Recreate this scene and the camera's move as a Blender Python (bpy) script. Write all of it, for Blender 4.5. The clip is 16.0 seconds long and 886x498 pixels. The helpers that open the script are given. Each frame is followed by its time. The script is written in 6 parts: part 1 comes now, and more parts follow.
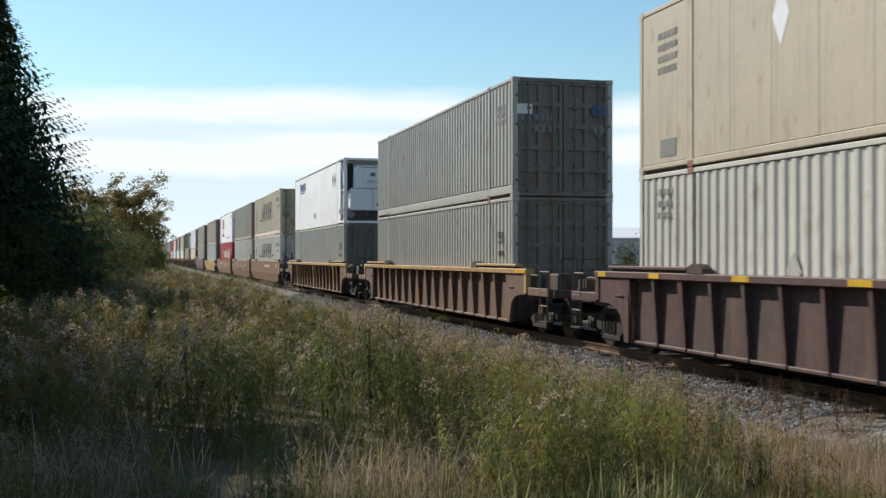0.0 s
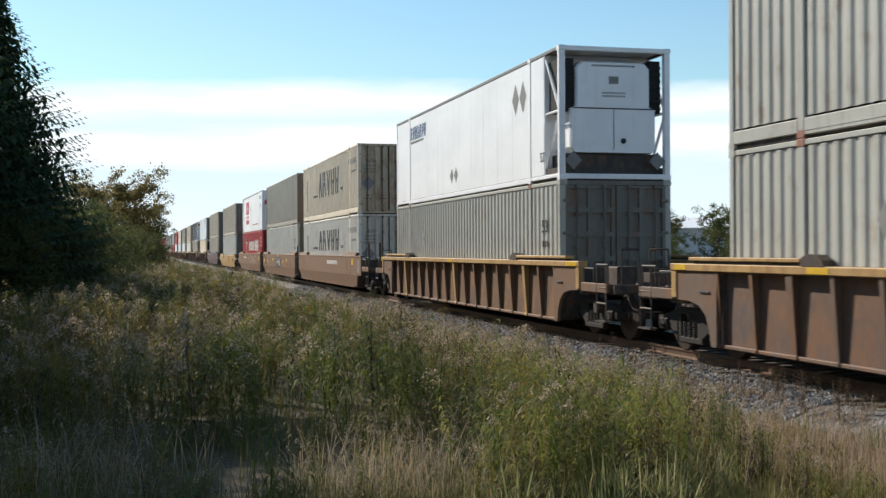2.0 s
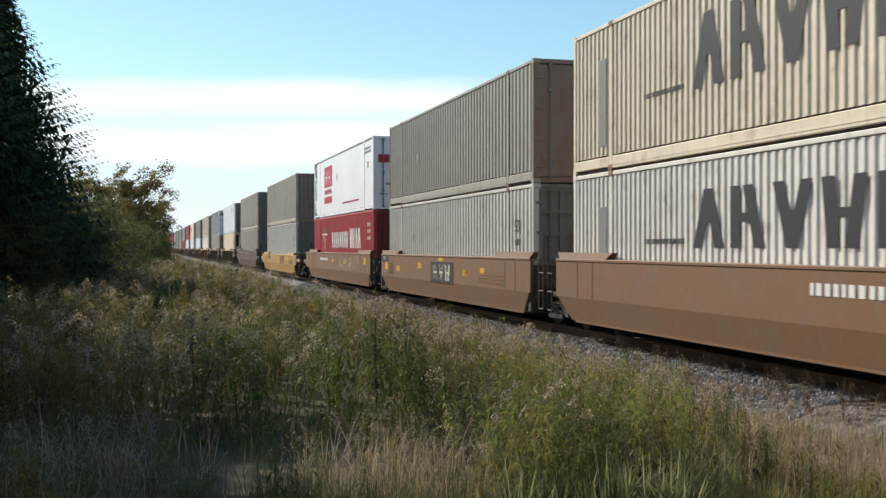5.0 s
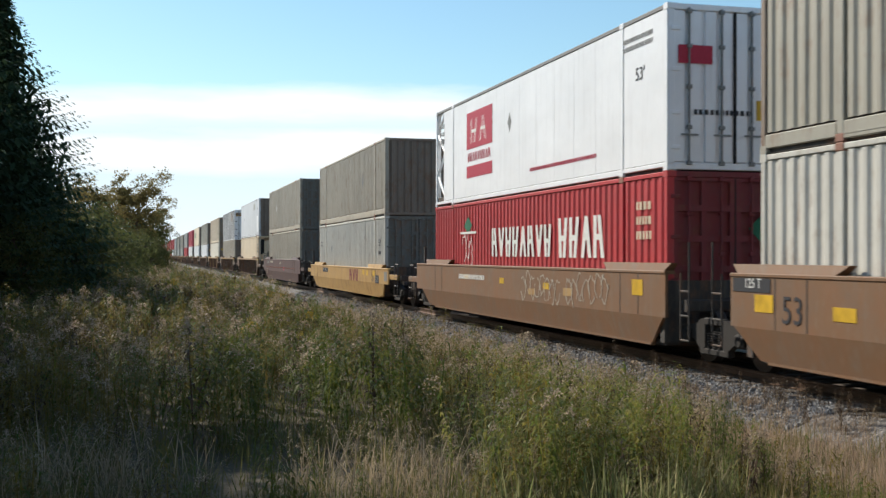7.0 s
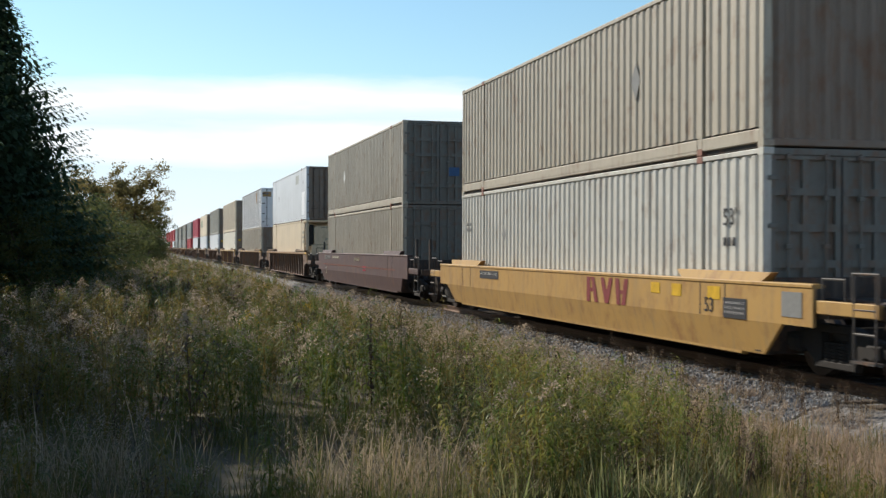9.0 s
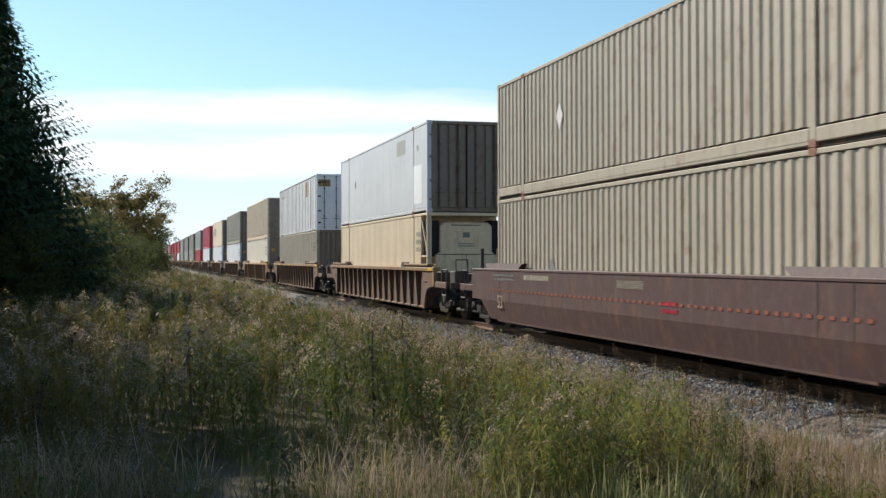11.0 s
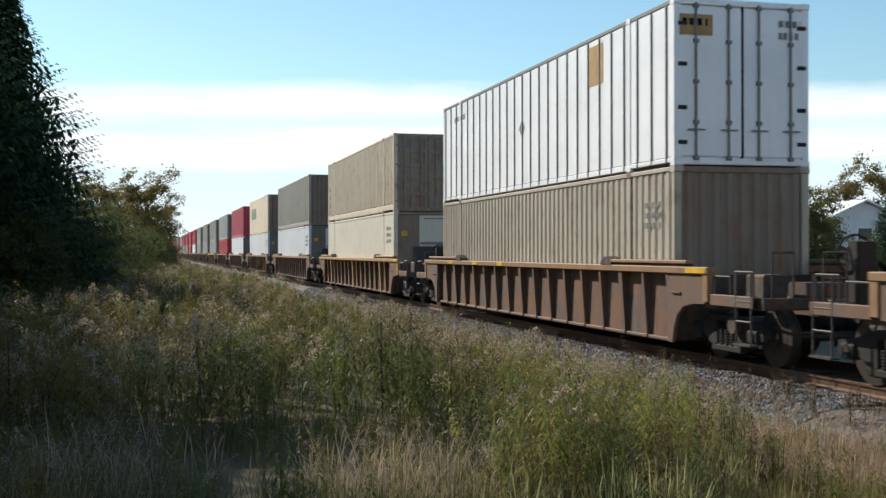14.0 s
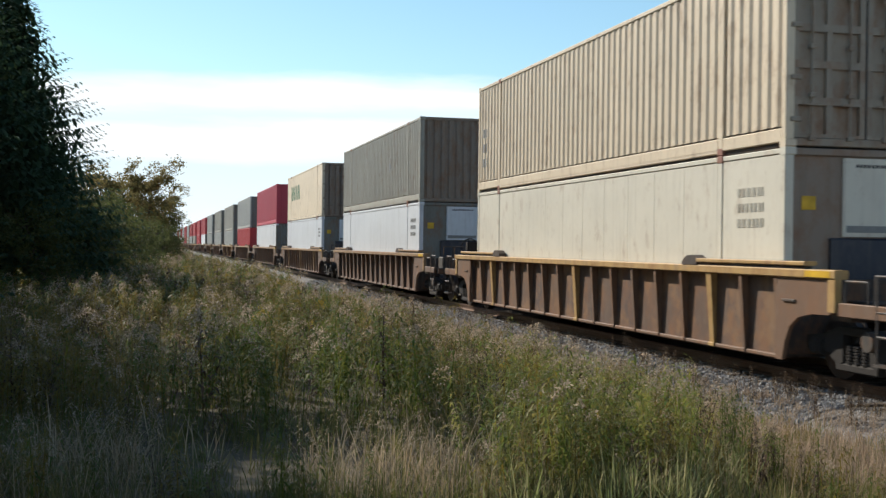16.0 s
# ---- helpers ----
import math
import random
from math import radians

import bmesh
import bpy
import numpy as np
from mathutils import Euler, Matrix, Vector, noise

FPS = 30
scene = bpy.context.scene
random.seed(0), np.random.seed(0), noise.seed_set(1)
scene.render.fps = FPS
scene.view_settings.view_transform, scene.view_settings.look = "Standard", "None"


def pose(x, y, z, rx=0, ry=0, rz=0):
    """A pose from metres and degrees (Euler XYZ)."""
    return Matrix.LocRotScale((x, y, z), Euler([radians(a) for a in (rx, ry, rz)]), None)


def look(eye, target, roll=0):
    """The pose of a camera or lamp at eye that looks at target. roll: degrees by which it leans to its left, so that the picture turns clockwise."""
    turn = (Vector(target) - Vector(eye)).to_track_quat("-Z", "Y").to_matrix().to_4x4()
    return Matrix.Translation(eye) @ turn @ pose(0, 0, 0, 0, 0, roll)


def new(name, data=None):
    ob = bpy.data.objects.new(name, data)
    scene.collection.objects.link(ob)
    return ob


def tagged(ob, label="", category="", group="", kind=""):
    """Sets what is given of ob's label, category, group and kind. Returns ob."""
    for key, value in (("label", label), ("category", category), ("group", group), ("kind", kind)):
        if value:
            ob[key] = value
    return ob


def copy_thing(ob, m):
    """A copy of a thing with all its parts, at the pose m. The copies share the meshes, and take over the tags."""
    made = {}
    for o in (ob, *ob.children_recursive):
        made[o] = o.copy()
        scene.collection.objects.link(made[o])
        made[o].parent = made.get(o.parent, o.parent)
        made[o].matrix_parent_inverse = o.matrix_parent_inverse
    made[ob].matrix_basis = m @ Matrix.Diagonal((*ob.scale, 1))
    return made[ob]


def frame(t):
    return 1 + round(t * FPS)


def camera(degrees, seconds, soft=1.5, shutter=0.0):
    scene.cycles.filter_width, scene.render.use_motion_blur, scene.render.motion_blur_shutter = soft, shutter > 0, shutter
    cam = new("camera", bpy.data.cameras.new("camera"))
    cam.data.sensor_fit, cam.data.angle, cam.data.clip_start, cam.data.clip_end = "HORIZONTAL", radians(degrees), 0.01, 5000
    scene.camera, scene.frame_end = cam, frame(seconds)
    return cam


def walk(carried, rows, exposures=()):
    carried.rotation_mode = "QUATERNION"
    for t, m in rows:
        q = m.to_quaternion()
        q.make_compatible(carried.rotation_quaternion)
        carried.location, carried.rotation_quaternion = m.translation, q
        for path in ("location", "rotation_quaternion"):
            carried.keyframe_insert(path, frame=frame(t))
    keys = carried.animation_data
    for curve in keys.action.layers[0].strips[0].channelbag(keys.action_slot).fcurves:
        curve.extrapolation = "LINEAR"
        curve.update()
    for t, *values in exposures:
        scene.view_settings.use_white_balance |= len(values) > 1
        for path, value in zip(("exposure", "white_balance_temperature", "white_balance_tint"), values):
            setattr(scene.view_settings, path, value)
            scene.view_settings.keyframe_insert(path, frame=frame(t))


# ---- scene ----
# World: x across the track (train to the right), y along it, z up from the rail head.

# ---- camera, hand-held on one spot ----
cam = camera(41.75, 16.0, 1.4, 0.16)
CAM_ROWS = [
    (0, 14.778, 0.427, 0.051), (0.5, 14.793, 0.387, -0.116), (1, 14.628, 0.214, -0.383), (1.5, 14.900, 0.076, -0.513),
    (2, 14.728, 0.015, -0.328), (2.5, 14.668, -0.111, -0.300), (3, 14.555, 0.034, 0.100), (3.5, 14.375, 0.081, 0.034),
    (4, 14.292, -0.181, -0.030), (4.2, 14.477, -0.159, -0.003), (6.5, 14.478, 0.158, -0.100), (7, 14.604, 0.333, 0.135),
    (7.5, 14.777, 0.319, 0.075), (8, 14.802, 0.310, 0.320), (8.5, 14.816, 0.035, 0.276), (9, 14.709, -0.057, 0.167),
    (11.5, 14.635, 0.561, -0.163), (12, 14.589, 0.416, -0.179), (12.5, 14.514, 0.285, -0.242), (13, 14.343, 0.303, -0.118),
    (13.5, 14.256, 0.080, 0.021), (14, 14.213, 0.131, -0.086), (14.5, 14.141, 0.075, -0.324), (15, 14.114, -0.135, -0.068),
    (15.5, 14.170, -0.104, 0.358), (16, 14.048, -0.153, 0.711)]
EYE_Z = 1.773
walk(cam, [(t, pose(0, 0, EYE_Z, 90 + p, -r, -yw)) for t, yw, p, r in CAM_ROWS], [(0, 0.21), (1.5, 0.29), (4, 0.33), (9, 0.31), (12, 0.33), (15, 0.34), (16, 0.38)])

# ---- light: low autumn sun from ahead, over the trees ----
SUN_AZ, SUN_EL = 122.0, 36.0      # degrees: azimuth counter-clockwise from +x
sun_dir = Vector((math.cos(radians(SUN_AZ)) * math.cos(radians(SUN_EL)), math.sin(radians(SUN_AZ)) * math.cos(radians(SUN_EL)), math.sin(radians(SUN_EL))))
sun = new("sun", bpy.data.lights.new("sun", "SUN"))
sun.data.energy, sun.data.angle, sun.data.color = 5.0, radians(0.55), (1.0, 0.92, 0.80)
sun.matrix_world = look((0, 0, 60), Vector((0, 0, 60)) - sun_dir)

world = bpy.data.worlds.new("sky")
scene.world = world
world.use_nodes = True
wn, wl = world.node_tree.nodes, world.node_tree.links
wn.clear()
w_out, w_bg, w_sky = wn.new("ShaderNodeOutputWorld"), wn.new("ShaderNodeBackground"), wn.new("ShaderNodeTexSky")
w_sky.sky_type, w_sky.sun_disc = "NISHITA", False
w_sky.sun_elevation, w_sky.sun_rotation = radians(SUN_EL), radians(90 - SUN_AZ)
w_sky.dust_density, w_sky.air_density, w_sky.ozone_density = 0.3, 1.2, 2.0
w_bg.inputs["Strength"].default_value = 0.10
w_co, w_map, w_noise, w_ramp, w_mix = wn.new("ShaderNodeTexCoord"), wn.new("ShaderNodeMapping"), wn.new("ShaderNodeTexNoise"), wn.new("ShaderNodeValToRGB"), wn.new("ShaderNodeMix")
# haze low all round the horizon, and in it two long flat streaks of far white cloud with ragged edges
w_map.inputs["Scale"].default_value = (1.0, 1.0, 6.0)
w_noise.inputs["Scale"].default_value, w_noise.inputs["Detail"].default_value, w_noise.inputs["Roughness"].default_value = 3.0, 6.0, 0.55
w_sep, w_low, w_tint, w_sum, w_white = wn.new("ShaderNodeSeparateXYZ"), wn.new("ShaderNodeMapRange"), wn.new("ShaderNodeMix"), wn.new("ShaderNodeMath"), wn.new("ShaderNodeMix")
w_sum.operation = "MULTIPLY_ADD"
w_sum.inputs[1].default_value = 0.055
w_low.interpolation_type = "SMOOTHSTEP"
w_low.inputs["From Min"].default_value, w_low.inputs["From Max"].default_value = 0.172, 0.138
streaks = ((0.03, 0.7), (0.06, 0.40), (0.098, 0.25), (0.110, 0.85), (0.124, 0.8), (0.132, 0.25), (0.138, 0.35), (0.145, 0.85), (0.152, 0.8), (0.168, 0.0))
ramp = w_ramp.color_ramp.elements
while len(ramp) < len(streaks):
    ramp.new(1.0)
for el, (pos, v) in zip(ramp, streaks):
    el.position = pos
for el, (pos, v) in zip(ramp, streaks):
    el.position, el.color = pos, (v, v, v, 1)
w_mix.data_type = w_tint.data_type = w_white.data_type = "RGBA"
w_mix.inputs["B"].default_value = (5.8, 7.5, 8.4, 1)
w_white.inputs["B"].default_value = (9.0, 9.3, 9.5, 1)
w_tint.blend_type = "MULTIPLY"
w_tint.inputs["Factor"].default_value = 1.0
w_tint.inputs["B"].default_value = (0.86, 1.04, 1.08, 1)
wl.new(w_co.outputs["Generated"], w_map.inputs["Vector"])
wl.new(w_co.outputs["Generated"], w_sep.inputs["Vector"])
wl.new(w_map.outputs["Vector"], w_noise.inputs["Vector"])
wl.new(w_noise.outputs["Fac"], w_sum.inputs[0])
wl.new(w_sep.outputs["Z"], w_sum.inputs[2])
wl.new(w_sum.outputs[0], w_low.inputs["Value"])
wl.new(w_sum.outputs[0], w_ramp.inputs["Fac"])
wl.new(w_low.outputs["Result"], w_mix.inputs["Factor"])
wl.new(w_ramp.outputs["Color"], w_white.inputs["Factor"])
wl.new(w_mix.outputs["Result"], w_white.inputs["A"])
wl.new(w_sky.outputs["Color"], w_tint.inputs["A"])
wl.new(w_tint.outputs["Result"], w_mix.inputs["A"])
wl.new(w_white.outputs["Result"], w_bg.inputs["Color"])
wl.new(w_bg.outputs["Background"], w_out.inputs["Surface"])


# ---- materials ----
def tree(name):
    m = bpy.data.materials.new(name)
    m.use_nodes = True
    n, l = m.node_tree.nodes, m.node_tree.links
    return m, n, l, n["Principled BSDF"]


def mixed(n, l, fac, a, b, mode="MIX"):
    x = n.new("ShaderNodeMix")
    x.data_type, x.blend_type = "RGBA", mode
    for key, v in (("Factor", fac), ("A", a), ("B", b)):
        if isinstance(v, (int, float)):
            x.inputs[key].default_value = v
        elif isinstance(v, tuple):
            x.inputs[key].default_value = (*v[:3], 1)
        else:
            l.new(v, x.inputs[key])
    return x.outputs["Result"]


def noisy(n, l, scale, stretch=(1, 1, 1), detail=4.0, lo=0.35, hi=0.65, coords="Object", rough=0.55):
    co, mp, tx, rg = n.new("ShaderNodeTexCoord"), n.new("ShaderNodeMapping"), n.new("ShaderNodeTexNoise"), n.new("ShaderNodeMapRange")
    ob = n.new("ShaderNodeObjectInfo")
    mp.inputs["Scale"].default_value = stretch
    tx.inputs["Scale"].default_value, tx.inputs["Detail"].default_value, tx.inputs["Roughness"].default_value = scale, detail, rough
    tx.noise_dimensions = "4D"
    mu = n.new("ShaderNodeMath")
    mu.operation = "MULTIPLY"
    mu.inputs[1].default_value = 37.0
    l.new(ob.outputs["Random"], mu.inputs[0])
    l.new(mu.outputs[0], tx.inputs["W"])
    rg.inputs["From Min"].default_value, rg.inputs["From Max"].default_value = lo, hi
    l.new(co.outputs[coords], mp.inputs["Vector"])
    l.new(mp.outputs["Vector"], tx.inputs["Vector"])
    l.new(tx.outputs["Fac"], rg.inputs["Value"])
    return rg.outputs["Result"]


def scaled(n, l, v, k):
    m = n.new("ShaderNodeMath")
    m.operation = "MULTIPLY"
    l.new(v, m.inputs[0])
    m.inputs[1].default_value = k
    return m.outputs[0]


def bumped(n, l, p, height, strength, distance):
    b = n.new("ShaderNodeBump")
    b.inputs["Strength"].default_value, b.inputs["Distance"].default_value = strength, distance
    l.new(height, b.inputs["Height"])
    l.new(b.outputs["Normal"], p.inputs["Normal"])


def painted(name, rgb, rough=0.5, dirt=0.35, rust=0.0, grime=(0.16, 0.13, 0.10), metal=0.0, rust_rgb=(0.20, 0.09, 0.038), alt=None, patch=None):
    """Weathered paint on sheet steel: faded patches, run-down streaks of grime, specks of rust."""
    m, n, l, p = tree(name)
    fade = noisy(n, l, 0.9, (1, 0.5, 1), 3, 0.3, 0.75)
    base = rgb
    if alt:         # piece by piece repainted or rusted through
        one = n.new("ShaderNodeObjectInfo")
        base = mixed(n, l, one.outputs["Random"], rgb, alt)
    col = mixed(n, l, scaled(n, l, fade, 0.36), base, tuple(min(1, c * 0.62 + 0.02) for c in rgb))
    if patch:       # old paint or rust showing through in clear-edged patches
        col = mixed(n, l, scaled(n, l, noisy(n, l, 1.5, (1, 1, 0.8), 6, 0.50, 0.58, rough=0.65), 0.8), col, patch)
    streak = noisy(n, l, 1.0, (7, 7, 0.45), 5, 0.52, 0.82)
    col = mixed(n, l, scaled(n, l, streak, dirt), col, grime)
    fine = noisy(n, l, 9, (1, 1, 0.6), 6, 0.5, 0.8)
    col = mixed(n, l, scaled(n, l, fine, dirt * 0.5), col, tuple(g * 1.4 for g in grime))
    if rust:
        r = noisy(n, l, 2.3, (1.3, 1.3, 0.7), 8, 0.56 - 0.22 * rust, 0.66, rough=0.7)
        col = mixed(n, l, scaled(n, l, r, min(1, rust + 0.3)), col, rust_rgb)
    l.new(col, p.inputs["Base Color"])
    p.inputs["Roughness"].default_value, p.inputs["Metallic"].default_value = rough, metal
    p.inputs["Specular IOR Level"].default_value = 0.35
    bumped(n, l, p, noisy(n, l, 2.2, (1, 1, 1), 5, 0, 1), 0.10, 0.02)
    return m


def plain(name, rgb, rough=0.6, metal=0.0, vary=0.25, scale=14.0, bump=0.1):
    m, n, l, p = tree(name)
    col = mixed(n, l, scaled(n, l, noisy(n, l, scale, (1, 1, 1), 5), vary), rgb, tuple(c * 0.4 for c in rgb))
    l.new(col, p.inputs["Base Color"])
    p.inputs["Roughness"].default_value, p.inputs["Metallic"].default_value = rough, metal
    p.inputs["Specular IOR Level"].default_value = 0.3
    bumped(n, l, p, noisy(n, l, scale * 3, (1, 1, 1), 4, 0, 1), bump, 0.01)
    return m


def leafy(name, rgb, rgb2, through_light=0.35, rough=0.65, clump=0.35):
    """Leaves, blades and needles: each island its own shade, broad drifts of the second colour, some light coming through."""
    m, n, l, p = tree(name)
    geo, ramp = n.new("ShaderNodeNewGeometry"), n.new("ShaderNodeMapRange")
    ramp.inputs["To Min"].default_value, ramp.inputs["To Max"].default_value = 0.0, 1.0
    l.new(geo.outputs["Random Per Island"], ramp.inputs["Value"])
    col = mixed(n, l, ramp.outputs["Result"], rgb, rgb2)
    drift = noisy(n, l, clump, (1, 1, 1), 3, 0.35, 0.68)
    col = mixed(n, l, scaled(n, l, drift, 0.55), col, tuple(c * 0.55 for c in rgb))
    l.new(col, p.inputs["Base Color"])
    p.inputs["Roughness"].default_value, p.inputs["Specular IOR Level"].default_value = rough, 0.14
    tl, mx, out = n.new("ShaderNodeBsdfTranslucent"), n.new("ShaderNodeMixShader"), n["Material Output"]
    l.new(col, tl.inputs["Color"])
    mx.inputs["Fac"].default_value = through_light
    l.new(p.outputs["BSDF"], mx.inputs[1])
    l.new(tl.outputs["BSDF"], mx.inputs[2])
    l.new(mx.outputs["Shader"], out.inputs["Surface"])
    return m


DIRT = (0.15, 0.12, 0.09)
PAINT = {
    "cream": painted("cream_paint", (0.64, 0.53, 0.38), 0.55, 0.35),
    "white_grey": painted("white_grey_paint", (0.58, 0.565, 0.505), 0.5, 0.45, 0.1),
    "grey": painted("grey_paint", (0.42, 0.42, 0.38), 0.5, 0.4, 0.1),
    # grey for ends turned from the sun: their shade is in the colour, plus grime
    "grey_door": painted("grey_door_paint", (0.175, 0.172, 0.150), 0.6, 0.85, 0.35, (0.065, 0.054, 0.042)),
    "olive_grey": painted("olive_grey_paint", (0.36, 0.34, 0.28), 0.55, 0.4, 0.1),
    "tan": painted("tan_paint", (0.45, 0.40, 0.315), 0.55, 0.45, 0.15),
    "beige": painted("beige_paint", (0.66, 0.55, 0.40), 0.55, 0.28, 0.12),
    "ivory": painted("ivory_paint", (0.62, 0.58, 0.48), 0.5, 0.24, 0.05),
    "white": painted("white_paint", (0.87, 0.875, 0.88), 0.38, 0.12),
    "silver": painted("silver_white_paint", (0.62, 0.64, 0.66), 0.42, 0.3),
    "red": painted("red_paint", (0.50, 0.045, 0.05), 0.5, 0.35),
    "pink_red": painted("faded_red_paint", (0.52, 0.06, 0.09), 0.5, 0.3),
    "dark": painted("dark_underframe", (0.045, 0.04, 0.036), 0.75, 0.5, 0.3),
    "brown": painted("brown_car_paint", (0.185, 0.096, 0.046), 0.66, 0.6, 0.4, patch=(0.165, 0.098, 0.058)),
    "rib_brown": painted("rusty_brown_car_paint", (0.132, 0.086, 0.063), 0.68, 0.6, 0.5),
    "rib_orange": painted("orange_brown_car_paint", (0.150, 0.086, 0.052), 0.66, 0.5, 0.45),
    "maroon": painted("maroon_car_paint", (0.080, 0.042, 0.042), 0.6, 0.45, 0.15),
    "yellow_car": painted("yellow_car_paint", (0.43, 0.255, 0.075), 0.6, 0.55, 0.3),
    "chord": painted("ochre_chord_paint", (0.27, 0.165, 0.080), 0.64, 0.5, 0.45),
    # beige side paint darkened for the shaded door end, with grime and rust
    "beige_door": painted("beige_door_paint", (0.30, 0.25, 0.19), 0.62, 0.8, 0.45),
    "deck": painted("grimy_deck_paint", (0.048, 0.034, 0.027), 0.7, 0.6, 0.3),
    # red side paint dimmed for its shaded, grimy end; also used for faded letters
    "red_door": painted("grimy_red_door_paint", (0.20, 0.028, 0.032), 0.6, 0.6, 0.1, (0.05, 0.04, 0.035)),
    "casting": painted("rusty_casting", (0.26, 0.12, 0.085), 0.7, 0.6, 0.4),
    # brighter, warmer than the cream body: ground bounce light is put into this paint
    "unit": painted("grimy_unit_paint", (0.80, 0.62, 0.40), 0.5, 0.4, 0.1),
    "pale_ivory": painted("pale_ivory_paint", (0.78, 0.74, 0.66), 0.5, 0.3, 0.1),
    "warm_beige": painted("warm_beige_paint", (0.76, 0.66, 0.50), 0.55, 0.35, 0.12),
    # ivory and beige door ends: side colours lowered to carry shade, plus grime
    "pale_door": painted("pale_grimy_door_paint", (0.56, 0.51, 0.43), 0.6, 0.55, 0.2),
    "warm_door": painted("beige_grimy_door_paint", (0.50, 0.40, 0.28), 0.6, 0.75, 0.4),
    "ochre": painted("ochre_bright_chord_paint", (0.42, 0.26, 0.095), 0.6, 0.5, 0.4),
    "navy": painted("navy_box_paint", (0.02, 0.025, 0.04), 0.5, 0.3),
    "dull_cream": painted("dull_cream_paint", (0.50, 0.44, 0.34), 0.55, 0.4, 0.05),
    "rod": painted("dark_grimy_rod_paint", (0.13, 0.105, 0.085), 0.6, 0.5, 0.3),
    "rib_panel": painted("patchy_brown_panel_paint", (0.120, 0.072, 0.052), 0.68, 0.6, 0.45, alt=(0.098, 0.072, 0.064), patch=(0.155, 0.085, 0.050)),
    "orange_panel": painted("patchy_orange_panel_paint", (0.135, 0.078, 0.046), 0.66, 0.6, 0.45, alt=(0.074, 0.053, 0.050), patch=(0.215, 0.118, 0.056)),
    "maroon_panel": painted("patchy_maroon_panel_paint", (0.080, 0.042, 0.042), 0.6, 0.45, 0.15, alt=(0.068, 0.052, 0.050), patch=(0.088, 0.058, 0.054)),
    "ladder": painted("worn_grey_ladder_paint", (0.060, 0.052, 0.047), 0.55, 0.5, 0.2),
    # brown of grimy ends, kept darker to include the shade they stand in
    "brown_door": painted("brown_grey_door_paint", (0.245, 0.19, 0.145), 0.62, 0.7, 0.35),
}
M_BLACK = plain("black_rubber", (0.02, 0.02, 0.02), 0.7)
M_MARK = plain("black_marking", (0.035, 0.035, 0.04), 0.6)
M_MARKW = plain("white_marking", (0.75, 0.74, 0.70), 0.6)
M_MARKR = plain("crimson_marking", (0.45, 0.03, 0.06), 0.55)
M_MARKG = plain("green_marking", (0.02, 0.14, 0.07), 0.55)
M_MARKB = plain("grey_marking", (0.22, 0.22, 0.21), 0.6)
M_MARKO = plain("faded_orange_marking", (0.26, 0.085, 0.05), 0.6)
M_BLUE = plain("blue_marking", (0.05, 0.12, 0.25), 0.6)
M_SPRAY = plain("faded_pale_spray_paint", (0.40, 0.35, 0.28), 0.7)
M_VIOLET = plain("faded_violet_marking", (0.20, 0.17, 0.27), 0.6)
M_YELLOW = plain("yellow_reflector", (0.66, 0.40, 0.03), 0.5, 0, 0.5, 5)
M_STEEL = plain("galvanised_steel", (0.42, 0.42, 0.41), 0.45, 0.7)
M_WHEEL = plain("worn_wheel_steel", (0.075, 0.060, 0.052), 0.5, 0.5)
M_CAST = plain("grimy_cast_steel", (0.034, 0.030, 0.027), 0.8, 0.2)
M_RAIL = plain("rail_steel", (0.16, 0.10, 0.07), 0.5, 0.5)
M_TIE = plain("weathered_tie_wood", (0.095, 0.075, 0.06), 0.9)


